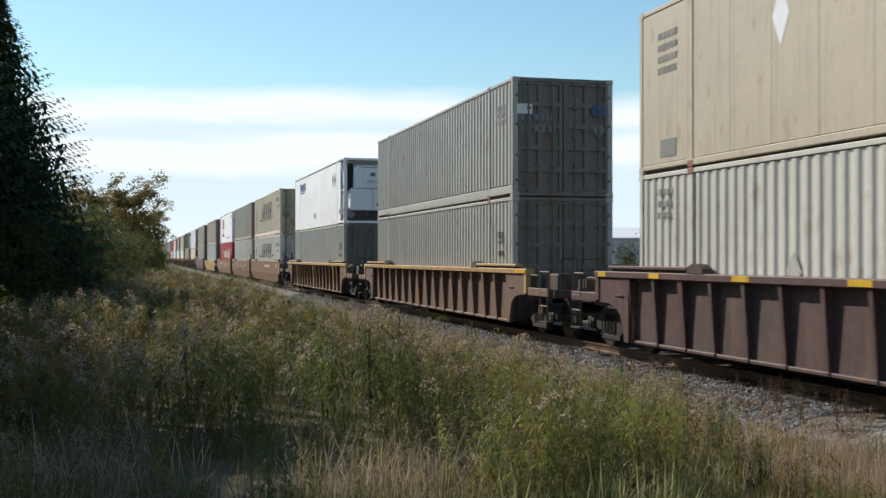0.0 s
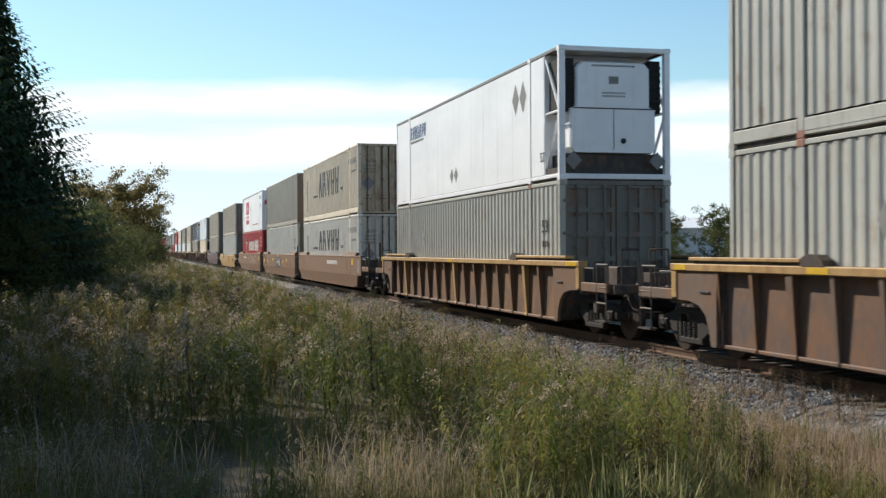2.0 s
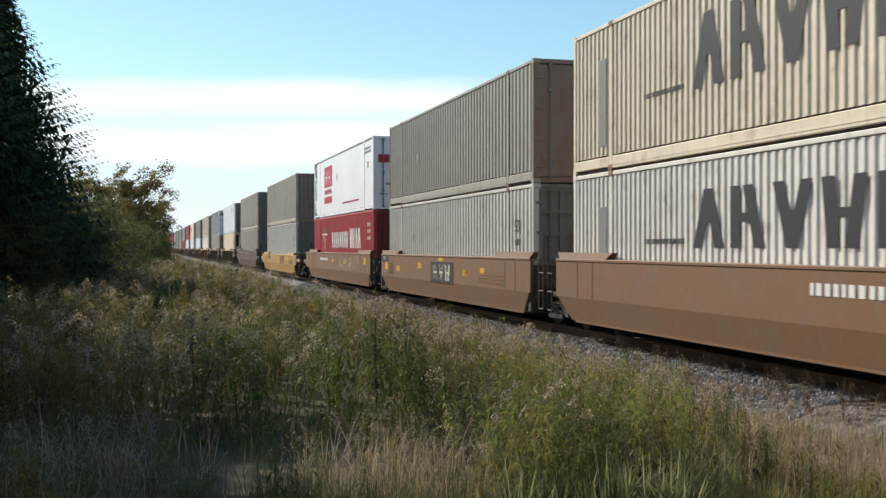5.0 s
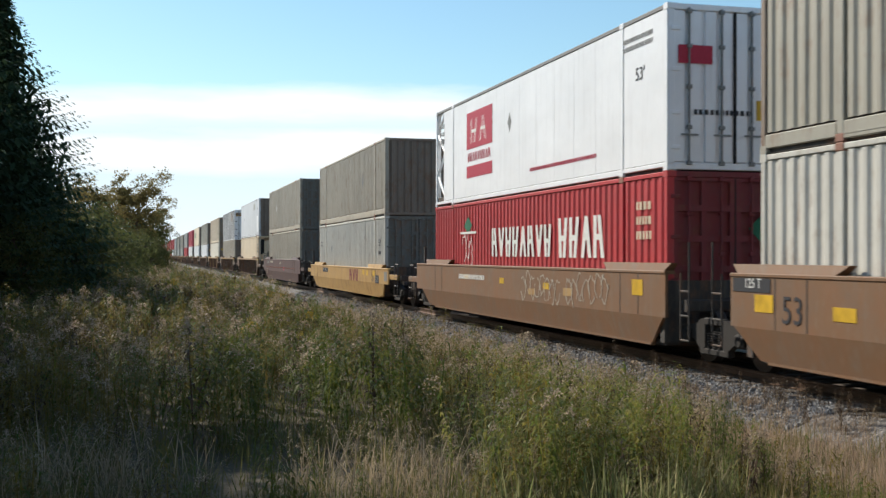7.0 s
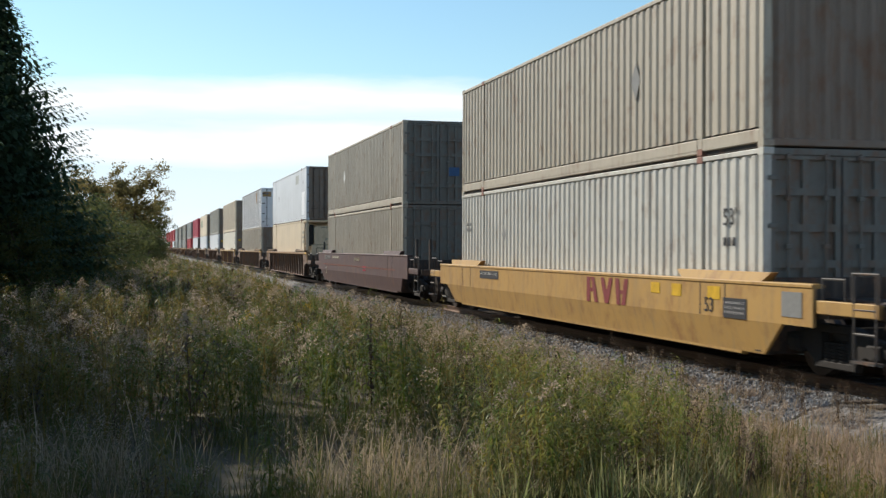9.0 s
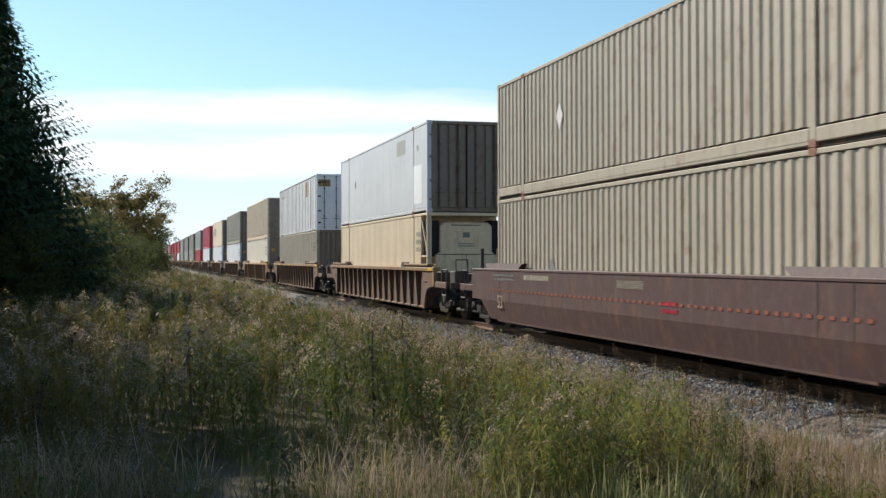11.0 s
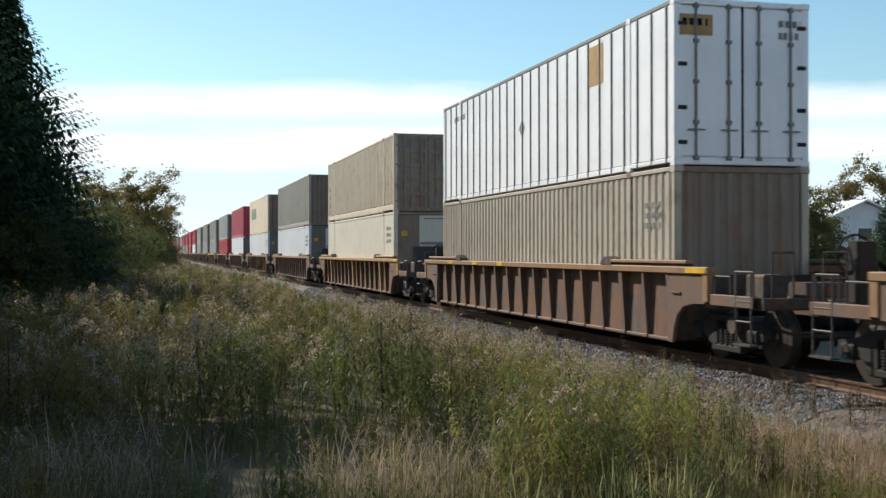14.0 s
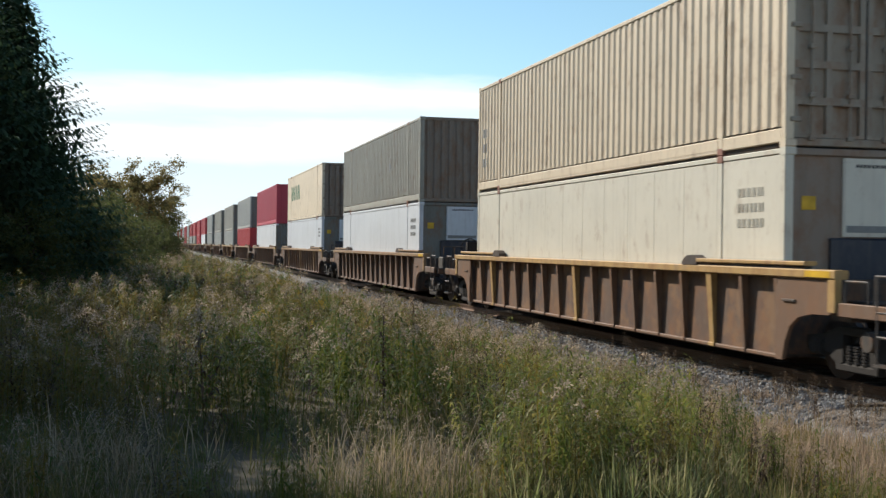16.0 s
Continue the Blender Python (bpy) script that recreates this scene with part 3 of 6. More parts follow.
def mark(c, kind, y, z, w, h, material, seed=1, plane=-CW / 2 + 0.007):
    """A marking on the near side, its left end (far end) at y + w; or on the end, kind end_..., with y as x."""
    on_end = kind.startswith("end_")
    k = kind[4:] if on_end else kind
    base = pose(y, -0.012, z) if on_end else pose(plane, y + w, z, 0, 0, -90)
    if k == "rows":
        ob = tagged(part("lettering", bar_rows(w, h, seed % 10, seed), material, c, "", base), kind="stuff")
    elif k == "patch":
        ob = part("decal", G().box(0, w, -0.003, 0.001, 0, h), material, c, "", base)
    elif k == "diamond":
        g = G().add([(0, 0, h / 2), (w / 2, 0, 0), (w, 0, h / 2), (w / 2, 0, h)], [(0, 1, 2, 3)])
        ob = part("hazard_diamond", g, material, c, "", base)
    elif k == "dots":
        g = G()
        for i in range(int(seed)):
            u = w * i / seed
            g.box(u, u + w / seed * 0.45, -0.003, 0.001, 0, h)
        ob = tagged(part("reflective_strip", g, material, c, "", base), kind="stuff")
    elif k == "scrawl":           # loops of sprayed paint
        g, rnd = G(), random.Random(seed)
        for i in range(int(w / 0.32)):
            cx, cz, a0 = 0.2 + 0.32 * i, h * rnd.uniform(0.35, 0.65), rnd.uniform(0, 6.28)
            pts = []
            for j in range(11):
                a = a0 + j * rnd.uniform(0.4, 0.6)
                pts.append((cx + rnd.uniform(0.12, 0.24) * math.cos(a), rnd.uniform(0.3, 0.5) * h * math.sin(a) + cz))
            for (x0, z0), (x1, z1) in zip(pts, pts[1:]):
                dx, dz = x1 - x0, z1 - z0
                q = 0.014 / max(0.02, math.hypot(dx, dz))
                g.add([(x0 - dz * q, -0.003, z0 + dx * q), (x0 + dz * q, -0.003, z0 - dx * q), (x1 + dz * q, -0.003, z1 - dx * q), (x1 - dz * q, -0.003, z1 + dx * q)], [(0, 1, 2, 3)])
        ob = part("graffiti", g, material, c, "", base)
    elif k == "text":
        ob = lettering(seed, h, material, c, base @ pose(w / 2, -0.003, h / 2, 90, 0, 0))
    elif k == "letters":          # a word mark drawn as a row of plain upright blocks
        n = int(seed)
        e = w / n
        for i in range(n):
            ob = part("letter_block", (("glyph", (i * 3 + n) % 5, e, h), lambda: letter_block((i * 3 + n) % 5, e * 0.84, h)), material, c, "", base @ pose(w * i / n, 0, 0))
    return ob


def letter_block(form, w, h):
    """A plain block of slanting and upright bars."""
    b = 0.30
    bars = (((0, 0.35), (0.7, 0.35)), ((0.35, 0), (0.35, 0.7)), ((0, 0), (0.42, 0.70)), ((0, 0), (0.70, 0.36)), ((0.12, 0), (0.5, 0.7)))[form]
    g = G()
    for lo, hi in bars:
        x0, x1 = lo * w, hi * w
        g.add([(x0, -0.003, 0), (x0 + b * w, -0.003, 0), (x1 + b * w, -0.003, h), (x1, -0.003, h)], [(0, 1, 2, 3)])
    return g.add([(0.2 * w, -0.0035, h * 0.42), (0.8 * w, -0.0035, h * 0.42), (0.8 * w, -0.0035, h * 0.56), (0.2 * w, -0.0035, h * 0.56)], [(0, 1, 2, 3)])


def cooling_end(c, E, S):
    """An insulated box's end: open tube frame with a fridge unit set in it."""
    hw = CW / 2
    part("end_wall", ("nose", lambda: G().box(-hw + 0.02, hw - 0.02, 0.98, 1.04, 0.1, CH - 0.06)), E, c)
    def body():
        g = G()
        ring = [(-0.92, 0.60), (0.92, 0.60), (1.0, 0.72), (1.0, 1.55), (0.86, 1.62), (0.86, 2.45), (0.74, 2.58), (-0.74, 2.58), (-0.86, 2.45), (-0.86, 1.62), (-1.0, 1.55), (-1.0, 0.72)]
        k = len(ring)
        g.add([(x, y, z) for y in (0.16, 0.98) for x, z in ring] + [(x * 0.97, 0.10, 0.62 + (z - 0.62) * 0.985) for x, z in ring],
              [tuple(range(2 * k, 3 * k)), tuple(range(k, 2 * k))[::-1]] + [(i, k + i, k + (i + 1) % k, (i + 1) % k) for i in range(k)] + [(i, (i + 1) % k, 2 * k + (i + 1) % k, 2 * k + i) for i in range(k)])
        return g
    u = part("cooling_unit", ("unit", body), E, c, "painted fridge unit with two covers")
    part("seam", ("useam", lambda: G().box(-0.006, 0.006, 0.092, 0.11, 0.66, 1.55)), M_BLACK, u)
    part("seam", ("useam2", lambda: G().box(-0.95, 0.95, 0.092, 0.11, 1.55, 1.575)), M_BLACK, u)
    part("badge", ("ubadge", lambda: G().box(-0.11, 0.11, 0.088, 0.11, 2.1, 2.26)), M_MARKB, u)
    tagged(part("lettering", ("uletters", lambda: bar_rows(0.55, 0.14, 2, 4)), M_MARKB, u, "", pose(-0.27, 0.096, 1.78)), kind="stuff")
    tagged(part("lettering", ("uletters2", lambda: bar_rows(1.0, 0.07, 1, 5)), M_MARK, u, "", pose(-0.5, 0.096, 2.44)), kind="stuff")
    part("filler_cap", ("ucap", lambda: G().cyl((0.22, 0.10, 0.86), (0.22, 0.07, 0.86), 0.06, 10)), M_BLACK, u)
    for sgn in (-1, 1):
        part("radiator_grille", (("grille", sgn), lambda: grille(sgn)), M_BLACK, c)
        g = lambda: G().path([(sgn * (hw - 0.06), 0.96, 0.3), (sgn * (hw - 0.06), 0.12, 1.5), (sgn * (hw - 0.06), 0.96, CH - 0.2)], 0.035, 6).path([(sgn * (hw - 0.06), 0.1, 1.5), (sgn * (hw - 0.06), 0.96, 1.5)], 0.03, 6)
        part("frame_tube", (("ftube", sgn), g), S, c)
        part("end_diamond", (("ediam", sgn), lambda: G().add([(sgn * 0.98 - 0.2, -0.004, 0.42), (sgn * 0.98, -0.004, 0.22), (sgn * 0.98 + 0.2, -0.004, 0.42), (sgn * 0.98, -0.004, 0.62)], [(0, 1, 2, 3)])), M_MARKB, c)
    part("lower_box", ("ulow", lambda: G().box(-1.1, 1.1, 0.15, 0.98, 0.2, 0.58, 0.03)), PAINT["dark"], c)


def flush_cooling_end(c, E, S):
    """An insulated box's flat end with a slim fridge unit hung on it and a dark fuel box below."""
    hw = CW / 2
    part("end_wall", ("flushwall", lambda: G().box(-hw + 0.13, hw - 0.13, 0.05, 0.1, 0.12, CH - 0.1)), E, c)
    u = part("cooling_unit", ("flushunit", lambda: G().box(-0.35, 0.75, -0.0, 0.06, 1.62, CH - 0.14, 0.03)), S, c, "slim pale fridge unit")
    tagged(part("lettering", ("fu1", lambda: bar_rows(0.75, 0.09, 1, 5)), M_MARK, u, "", pose(-0.15, -0.003, 2.58)), kind="stuff")
    part("vent_band", ("fu2", lambda: G().box(-0.3, 0.7, -0.01, 0.0, 1.68, 1.78)), M_MARKB, u)
    part("fuel_box", ("ffuel", lambda: G().box(-0.55, 0.95, -0.0, 0.06, 0.85, 1.6, 0.03)), PAINT["navy"], c, "dark blue fuel box")
    part("control_panel", ("fctrl", lambda: G().box(0.98, 1.14, 0.0, 0.06, 1.1, 1.55, 0.02)), S, c)
    part("placard", ("fplac", lambda: G().box(-1.0, -0.78, 0.035, 0.055, 2.0, 2.2)), M_YELLOW, c)


def grille(sgn):
    c = sgn * 1.02
    g = G().box(c - 0.16, c + 0.16, 0.22, 0.97, 1.5, CH - 0.25, 0.05)
    for i in range(7):
        g.box(c - 0.13, c + 0.13, 0.18, 0.22, 1.56 + i * 0.15, 1.63 + i * 0.15)
    return g


# ---- well cars: origin on the rail head under the first end of the load ----
BASE_Z = 0.358
N_DETAIL = 14      # cars past this one stay far off and go without small fittings


def truck_mesh():
    return G().box(-1.1, 1.1, -0.18, 0.18, 0.55, 0.72, 0.03)


def truck_frame_mesh():
    """One cast side frame with its spring window and bearing ends, round x = 0."""
    g = G()
    for a in (-1, 1):
        g.prism([(a * 1.15, 0.42), (a * 1.15, 0.60), (a * 0.72, 0.66), (a * 0.42, 0.76), (a * 0.30, 0.76), (a * 0.30, 0.30), (a * 0.42, 0.26), (a * 0.70, 0.42)], -0.06, 0.06)
    g.box(-0.06, 0.06, -0.32, 0.32, 0.66, 0.78, 0.02)
    g.box(-0.06, 0.06, -0.46, 0.46, 0.18, 0.29, 0.02)
    for y in (-0.89, 0.89):
        g.box(-0.11, 0.11, y - 0.13, y + 0.13, 0.36, 0.58, 0.04)
        g.cyl((-0.13, y, 0.47), (0.13, y, 0.47), 0.085, 10)
    return g


def spring_mesh():
    """A coil drawn as one turned body with a groove between the windings."""
    g, k = G(), 10
    prof = [(0.29, 0.05)]
    for i in range(6):
        prof += [(0.298 + i * 0.042, 0.075), (0.322 + i * 0.042, 0.075), (0.331 + i * 0.042, 0.052)]
    g.v = [(r * math.cos(6.2832 * j / k), r * math.sin(6.2832 * j / k), z) for z, r in prof for j in range(k)]
    g.f = [(i * k + j, i * k + (j + 1) % k, (i + 1) * k + (j + 1) % k, (i + 1) * k + j) for i in range(len(prof) - 1) for j in range(k)]
    return g


def wheelset_mesh():
    g = G().cyl((-1.12, 0, 0), (1.12, 0, 0), 0.075, 10)
    for s in (-1, 1):
        x = s * 0.70
        g.cyl((x - s * 0.03, 0, 0), (x, 0, 0), 0.485, 28)
        g.cyl((x, 0, 0), (x + s * 0.11, 0, 0), 0.462, 28, 0.455)
        g.cyl((x + s * 0.11, 0, 0), (x + s * 0.125, 0, 0), 0.36, 24, 0.30)
        g.cyl((x + s * 0.10, 0, 0), (x + s * 0.17, 0, 0), 0.16, 14)
        for k in range(5):       # shallow dishing ribs
            a = 2 * math.pi * k / 5
            g.box(x + s * 0.126 - 0.006, x + s * 0.126 + 0.006, 0.2 * math.cos(a) - 0.03, 0.2 * math.cos(a) + 0.03, 0.2 * math.sin(a) - 0.03, 0.2 * math.sin(a) + 0.03)
    return g


WHEELSETS = []


def truck(car, y, turning, fine=True):
    t = part("truck", ("truck", truck_mesh), M_CAST, car, "grimy cast steel two-axle truck", pose(0, y, 0))
    for sx in (-1.12, 1.12):
        part("truck_side_frame", ("tframe", truck_frame_mesh), M_CAST, t, "", pose(sx, 0, 0))
    for dy in (-0.89, 0.89):
        w = part("wheelset", ("wheelset", wheelset_mesh), M_WHEEL, t, "", pose(0, dy, 0.46))
        if turning:
            WHEELSETS.append((w, dy))
    if fine:
        for sx in (-1.12, 1.12):
            for dy in (-0.17, 0, 0.17):
                part("spring", ("spring", spring_mesh), M_CAST, t, "", pose(sx, dy, 0))
    return t


def rib_mesh():
    """Tee-shaped post: its web deep at the top chord and shallow at the foot, with a flange on its outer edge."""
    g = G()
    web = [(-1.475, 1.40), (-1.336, 1.40), (-1.336, 0.29), (-1.395, 0.29)]
    g.add([(x, y, z) for y in (-0.008, 0.008) for x, z in web], [(0, 1, 2, 3), (7, 6, 5, 4)] + [(i, 4 + i, 4 + (i + 1) % 4, (i + 1) % 4) for i in range(4)])
    g.add([(-1.485, -0.045, 1.40), (-1.485, 0.045, 1.40), (-1.405, 0.038, 0.29), (-1.405, -0.038, 0.29), (-1.473, -0.045, 1.40), (-1.473, 0.045, 1.40), (-1.393, 0.038, 0.29), (-1.393, -0.038, 0.29)],
          [(0, 1, 2, 3), (7, 6, 5, 4), (0, 4, 5, 1), (1, 5, 6, 2), (2, 6, 7, 3), (3, 7, 4, 0)])
    return g.box(-1.425, -1.34, -0.05, 0.05, 0.235, 0.30, 0.01)


RIBS, RIB_PITCH = 17, 1.02


def end_plate_mesh():
    return G().prism([(-0.10, 0.24), (-0.10, 1.40), (-1.55, 1.40), (-1.55, 0.98), (-1.42, 0.93), (-1.0, 0.92), (-0.68, 0.86), (-0.46, 0.72), (-0.34, 0.5), (-0.27, 0.24)], -1.475, -1.41)


def deck_mesh():
    """What lies between the well and the coupler: centre sill, bolster, end sill, draft gear."""
    g = G().box(-0.36, 0.36, -3.25, 0.05, 0.78, 1.06, 0.02)
    g.box(-1.42, 1.42, -0.16, 0.0, 0.30, 1.36)
    g.box(-1.40, 1.40, -1.85, -1.35, 0.86, 1.04, 0.03)
    g.box(-1.38, 1.38, -3.12, -2.92, 0.90, 1.08, 0.02)
    g.box(-1.45, -1.30, -2.95, -1.5, 0.93, 1.06, 0.02)
    g.box(1.30, 1.45, -2.95, -1.5, 0.93, 1.06, 0.02)
    return g


def coupler_mesh():
    g = G().box(-0.09, 0.09, -3.45, -3.2, 0.80, 0.96, 0.02)
    g.box(-0.16, 0.14, -3.68, -3.42, 0.74, 1.02, 0.05)
    g.cyl((0.1, -3.66, 0.72), (0.1, -3.66, 1.04), 0.07, 8)
    return g


def ladder(car, q):
    """Corner steps and grab irons: two stiles in one bent bar, rungs, tread and handrails as pieces of it."""
    P = PAINT["ladder"]
    la = part("ladder", ("lstile", lambda: G().cyl((-1.46, -2.9, 0.37), (-1.46, -2.9, 1.45), 0.017, 6)), P, car, "", q)
    part("stile", ("lstile2", lambda: G().cyl((-1.46, -2.45, 0.37), (-1.46, -2.45, 1.45), 0.017, 6)), P, la)
    for z in (0.72, 1.02):
        part("rung", ("rung", lambda: G().cyl((-1.46, -2.9, 0), (-1.46, -2.45, 0), 0.017, 6)), P, la, "", pose(0, 0, z))
    part("tread", ("tread", lambda: G().box(-1.50, -1.36, -2.92, -2.43, 0.36, 0.39)), P, la)
    part("handrail", ("hrail", lambda: G().path([(-1.42, -2.9, 1.05), (-1.42, -2.9, 1.46), (-1.42, -2.35, 1.46), (-1.42, -2.35, 1.05)], 0.018, 6)), P, la)
    part("handrail", ("hrail2", lambda: G().path([(-1.42, -1.7, 1.05), (-1.42, -1.7, 1.38), (-1.42, -2.2, 1.38), (-1.42, -2.2, 1.05)], 0.016, 6)), P, la)


def brake_mesh():
    g, r = G(), 0.28
    ring = [(-0.62 + r * math.cos(a * math.pi / 9), -3.2, 1.72 + r * math.sin(a * math.pi / 9)) for a in range(19)]
    g.path(ring, 0.018, 6)
    for a in range(4):
        g.path([(-0.62, -3.18, 1.72), ring[a * 4 + 1]], 0.012, 5)
    g.box(-0.78, -0.46, -3.15, -2.9, 1.02, 1.9, 0.03)
    g.box(-0.72, -0.52, -3.24, -3.15, 1.62, 1.84, 0.02)
    return g


def ribbed_car(y0, paint, chord, fine, panel="rib_panel", reflectors=((2.0, 0.5),), label="", brake=True):
    car = tagged(new("well_car"), label, "well car", "well cars of the train")
    car.matrix_basis = pose(TRACK_X, y0, 0)
    car["y0"] = y0
    P, C = PAINT[paint], PAINT[chord]
    A0, A1 = -1.6, CL + 1.6
    mirror = Matrix.Diagonal((-1, 1, 1, 1))
    back = pose(0, CL, 0) @ Matrix.Diagonal((1, -1, 1, 1))
    for m in (Matrix(), mirror):
        if m is mirror:
            part("side_sheet", ("rside", lambda: G().box(-1.335, -1.315, -0.1, CL + 0.1, 0.25, 1.42)), P, car, "", m)
        part("top_chord", ("rchord", lambda: G().box(-1.515, -1.305, A0, A1, 1.40, 1.52, 0.015)), C, car, "", m)
        part("bottom_chord", ("rbot", lambda: G().box(-1.40, -1.30, 0.0, CL, 0.23, 0.29, 0.012)), P, car, "", m)
        for q in (m, m @ back):
            part("end_plate", ("rend", end_plate_mesh), P, car, "", q)
            part("corner_post", ("rpost", lambda: G().box(-1.50, -1.40, -1.6, -1.42, 0.97, 1.40, 0.012)), C, car, "", q)
            part("guide_shelf", ("rshelf", lambda: G().box(-1.53, -1.33, -0.9, 2.3, 1.565, 1.625, 0.012)), C, car, "", q)
            part("shelf_bracket", ("rbrack", lambda: G().box(-1.49, -1.35, -0.8, 2.25, 1.522, 1.565)), PAINT["dark"], car, "", q)
            part("shelf_lug", ("rlug", lambda: G().prism([(2.3, 1.522), (2.85, 1.522), (2.80, 1.60), (2.66, 1.67), (2.46, 1.68), (2.3, 1.62)], -1.52, -1.33)), PAINT["deck"], car, "", q)
            if fine:
                part("jack_pad", ("rjack", lambda: G().box(-1.50, -1.472, -0.62, -0.30, 1.06, 1.10, 0.008)), PAINT["dark"], car, "", q)
    first = CL / 2 - RIB_PITCH * (RIBS - 1) / 2
    for i in range(RIBS):
        y = first + RIB_PITCH * i
        wide = i in (2, 8, 14)
        part("rib", ("rib", rib_mesh), C if wide and panel == "orange_panel" else P, car, "", pose(0, y, 0) @ Matrix.Diagonal((1, 1.8 if wide else 1, 1, 1)))
        if fine:
            part("rib", ("rib", rib_mesh), P, car, "", pose(0, y, 0, 0, 0, 180))
        if i < RIBS - 1:
            part("bay_panel", ("bay", lambda: G().box(-1.335, -1.315, 0.0, RIB_PITCH, 0.25, 1.42)), PAINT[panel], car, "", pose(0, y, 0))
    part("well_floor", ("wfloor", lambda: G().box(-1.32, 1.32, 0, CL, 0.24, 0.34)), PAINT["dark"], car)
    for q in (Matrix(), back):
        part("end_deck", ("deck", deck_mesh), PAINT["deck"], car, "", q)
        part("coupler", ("coupler", coupler_mesh), M_CAST, car, "", q)
        if fine:
            ladder(car, q)
            ladder(car, q @ mirror)
            part("end_sill", ("esill", lambda: G().box(-1.47, -1.39, -2.95, -1.62, 0.92, 1.10, 0.012)), P, car, "", q)
    if fine:
        part("equipment_box", ("ebox", lambda: G().box(-1.15, -0.75, -2.7, -2.2, 1.04, 1.42, 0.03).box(-0.55, 0.1, -2.9, -2.4, 1.06, 1.3, 0.03).cyl((-1.3, -2.0, 0.62), (-0.6, -2.0, 0.62), 0.13, 10)), PAINT["dark"], car, "dark brake valve and reservoir")
        for q in (Matrix(), back):
            part("brake_hose", ("hose", lambda: G().path([(0.3, -3.1, 0.85), (0.32, -3.4, 0.6), (0.3, -3.62, 0.42), (0.28, -3.8, 0.5)], 0.028, 6)), M_BLACK, car, "", q)
            part("grab_rail", ("grail", lambda: G().path([(-1.2, -3.05, 1.05), (-1.2, -3.05, 1.75), (-0.85, -3.05, 1.75), (-0.85, -3.05, 1.05)], 0.018, 6).path([(-1.2, -3.05, 1.4), (-0.85, -3.05, 1.4)], 0.016, 6)), PAINT["dark"], car, "", q)
        if brake:
            part("brake_wheel", ("brake", brake_mesh), M_CAST, car, "hand brake wheel on its stand", back)
        for y, w in reflectors:
            part("reflector", (("refl", w), lambda: G().box(-1.521, -1.513, 0, w, 1.42, 1.505)), M_YELLOW, car, "yellow reflective patch", pose(0, y, 0))
    truck(car, -1.6, fine, fine)
    truck(car, CL + 1.6, fine, fine)
    return car


def smooth_side(e0, e1, top):
    """Folded side sheet: an upright upper band to the very ends, and a lower one that slants in and is cut back at the ends."""
    g = G()
    d0, d1 = 1.0 if e0 < -1.2 else 0.12, 1.0 if e1 > CL + 1.2 else 0.12
    g.box(-1.50, -1.45, e0, e1, 0.74, top)
    low = [(-1.50, e0 + 0.75 * d0, 0.74), (-1.50, e1 - 0.75 * d1, 0.74), (-1.41, e1 - 0.75 * d1 - 0.62, 0.27), (-1.41, e0 + 0.75 * d0 + 0.62, 0.27)]
    g.add(low + [(x + 0.05, y, z) for x, y, z in low], [(0, 1, 2, 3), (7, 6, 5, 4), (0, 4, 5, 1), (1, 5, 6, 2), (2, 6, 7, 3), (3, 7, 4, 0)])
    return g


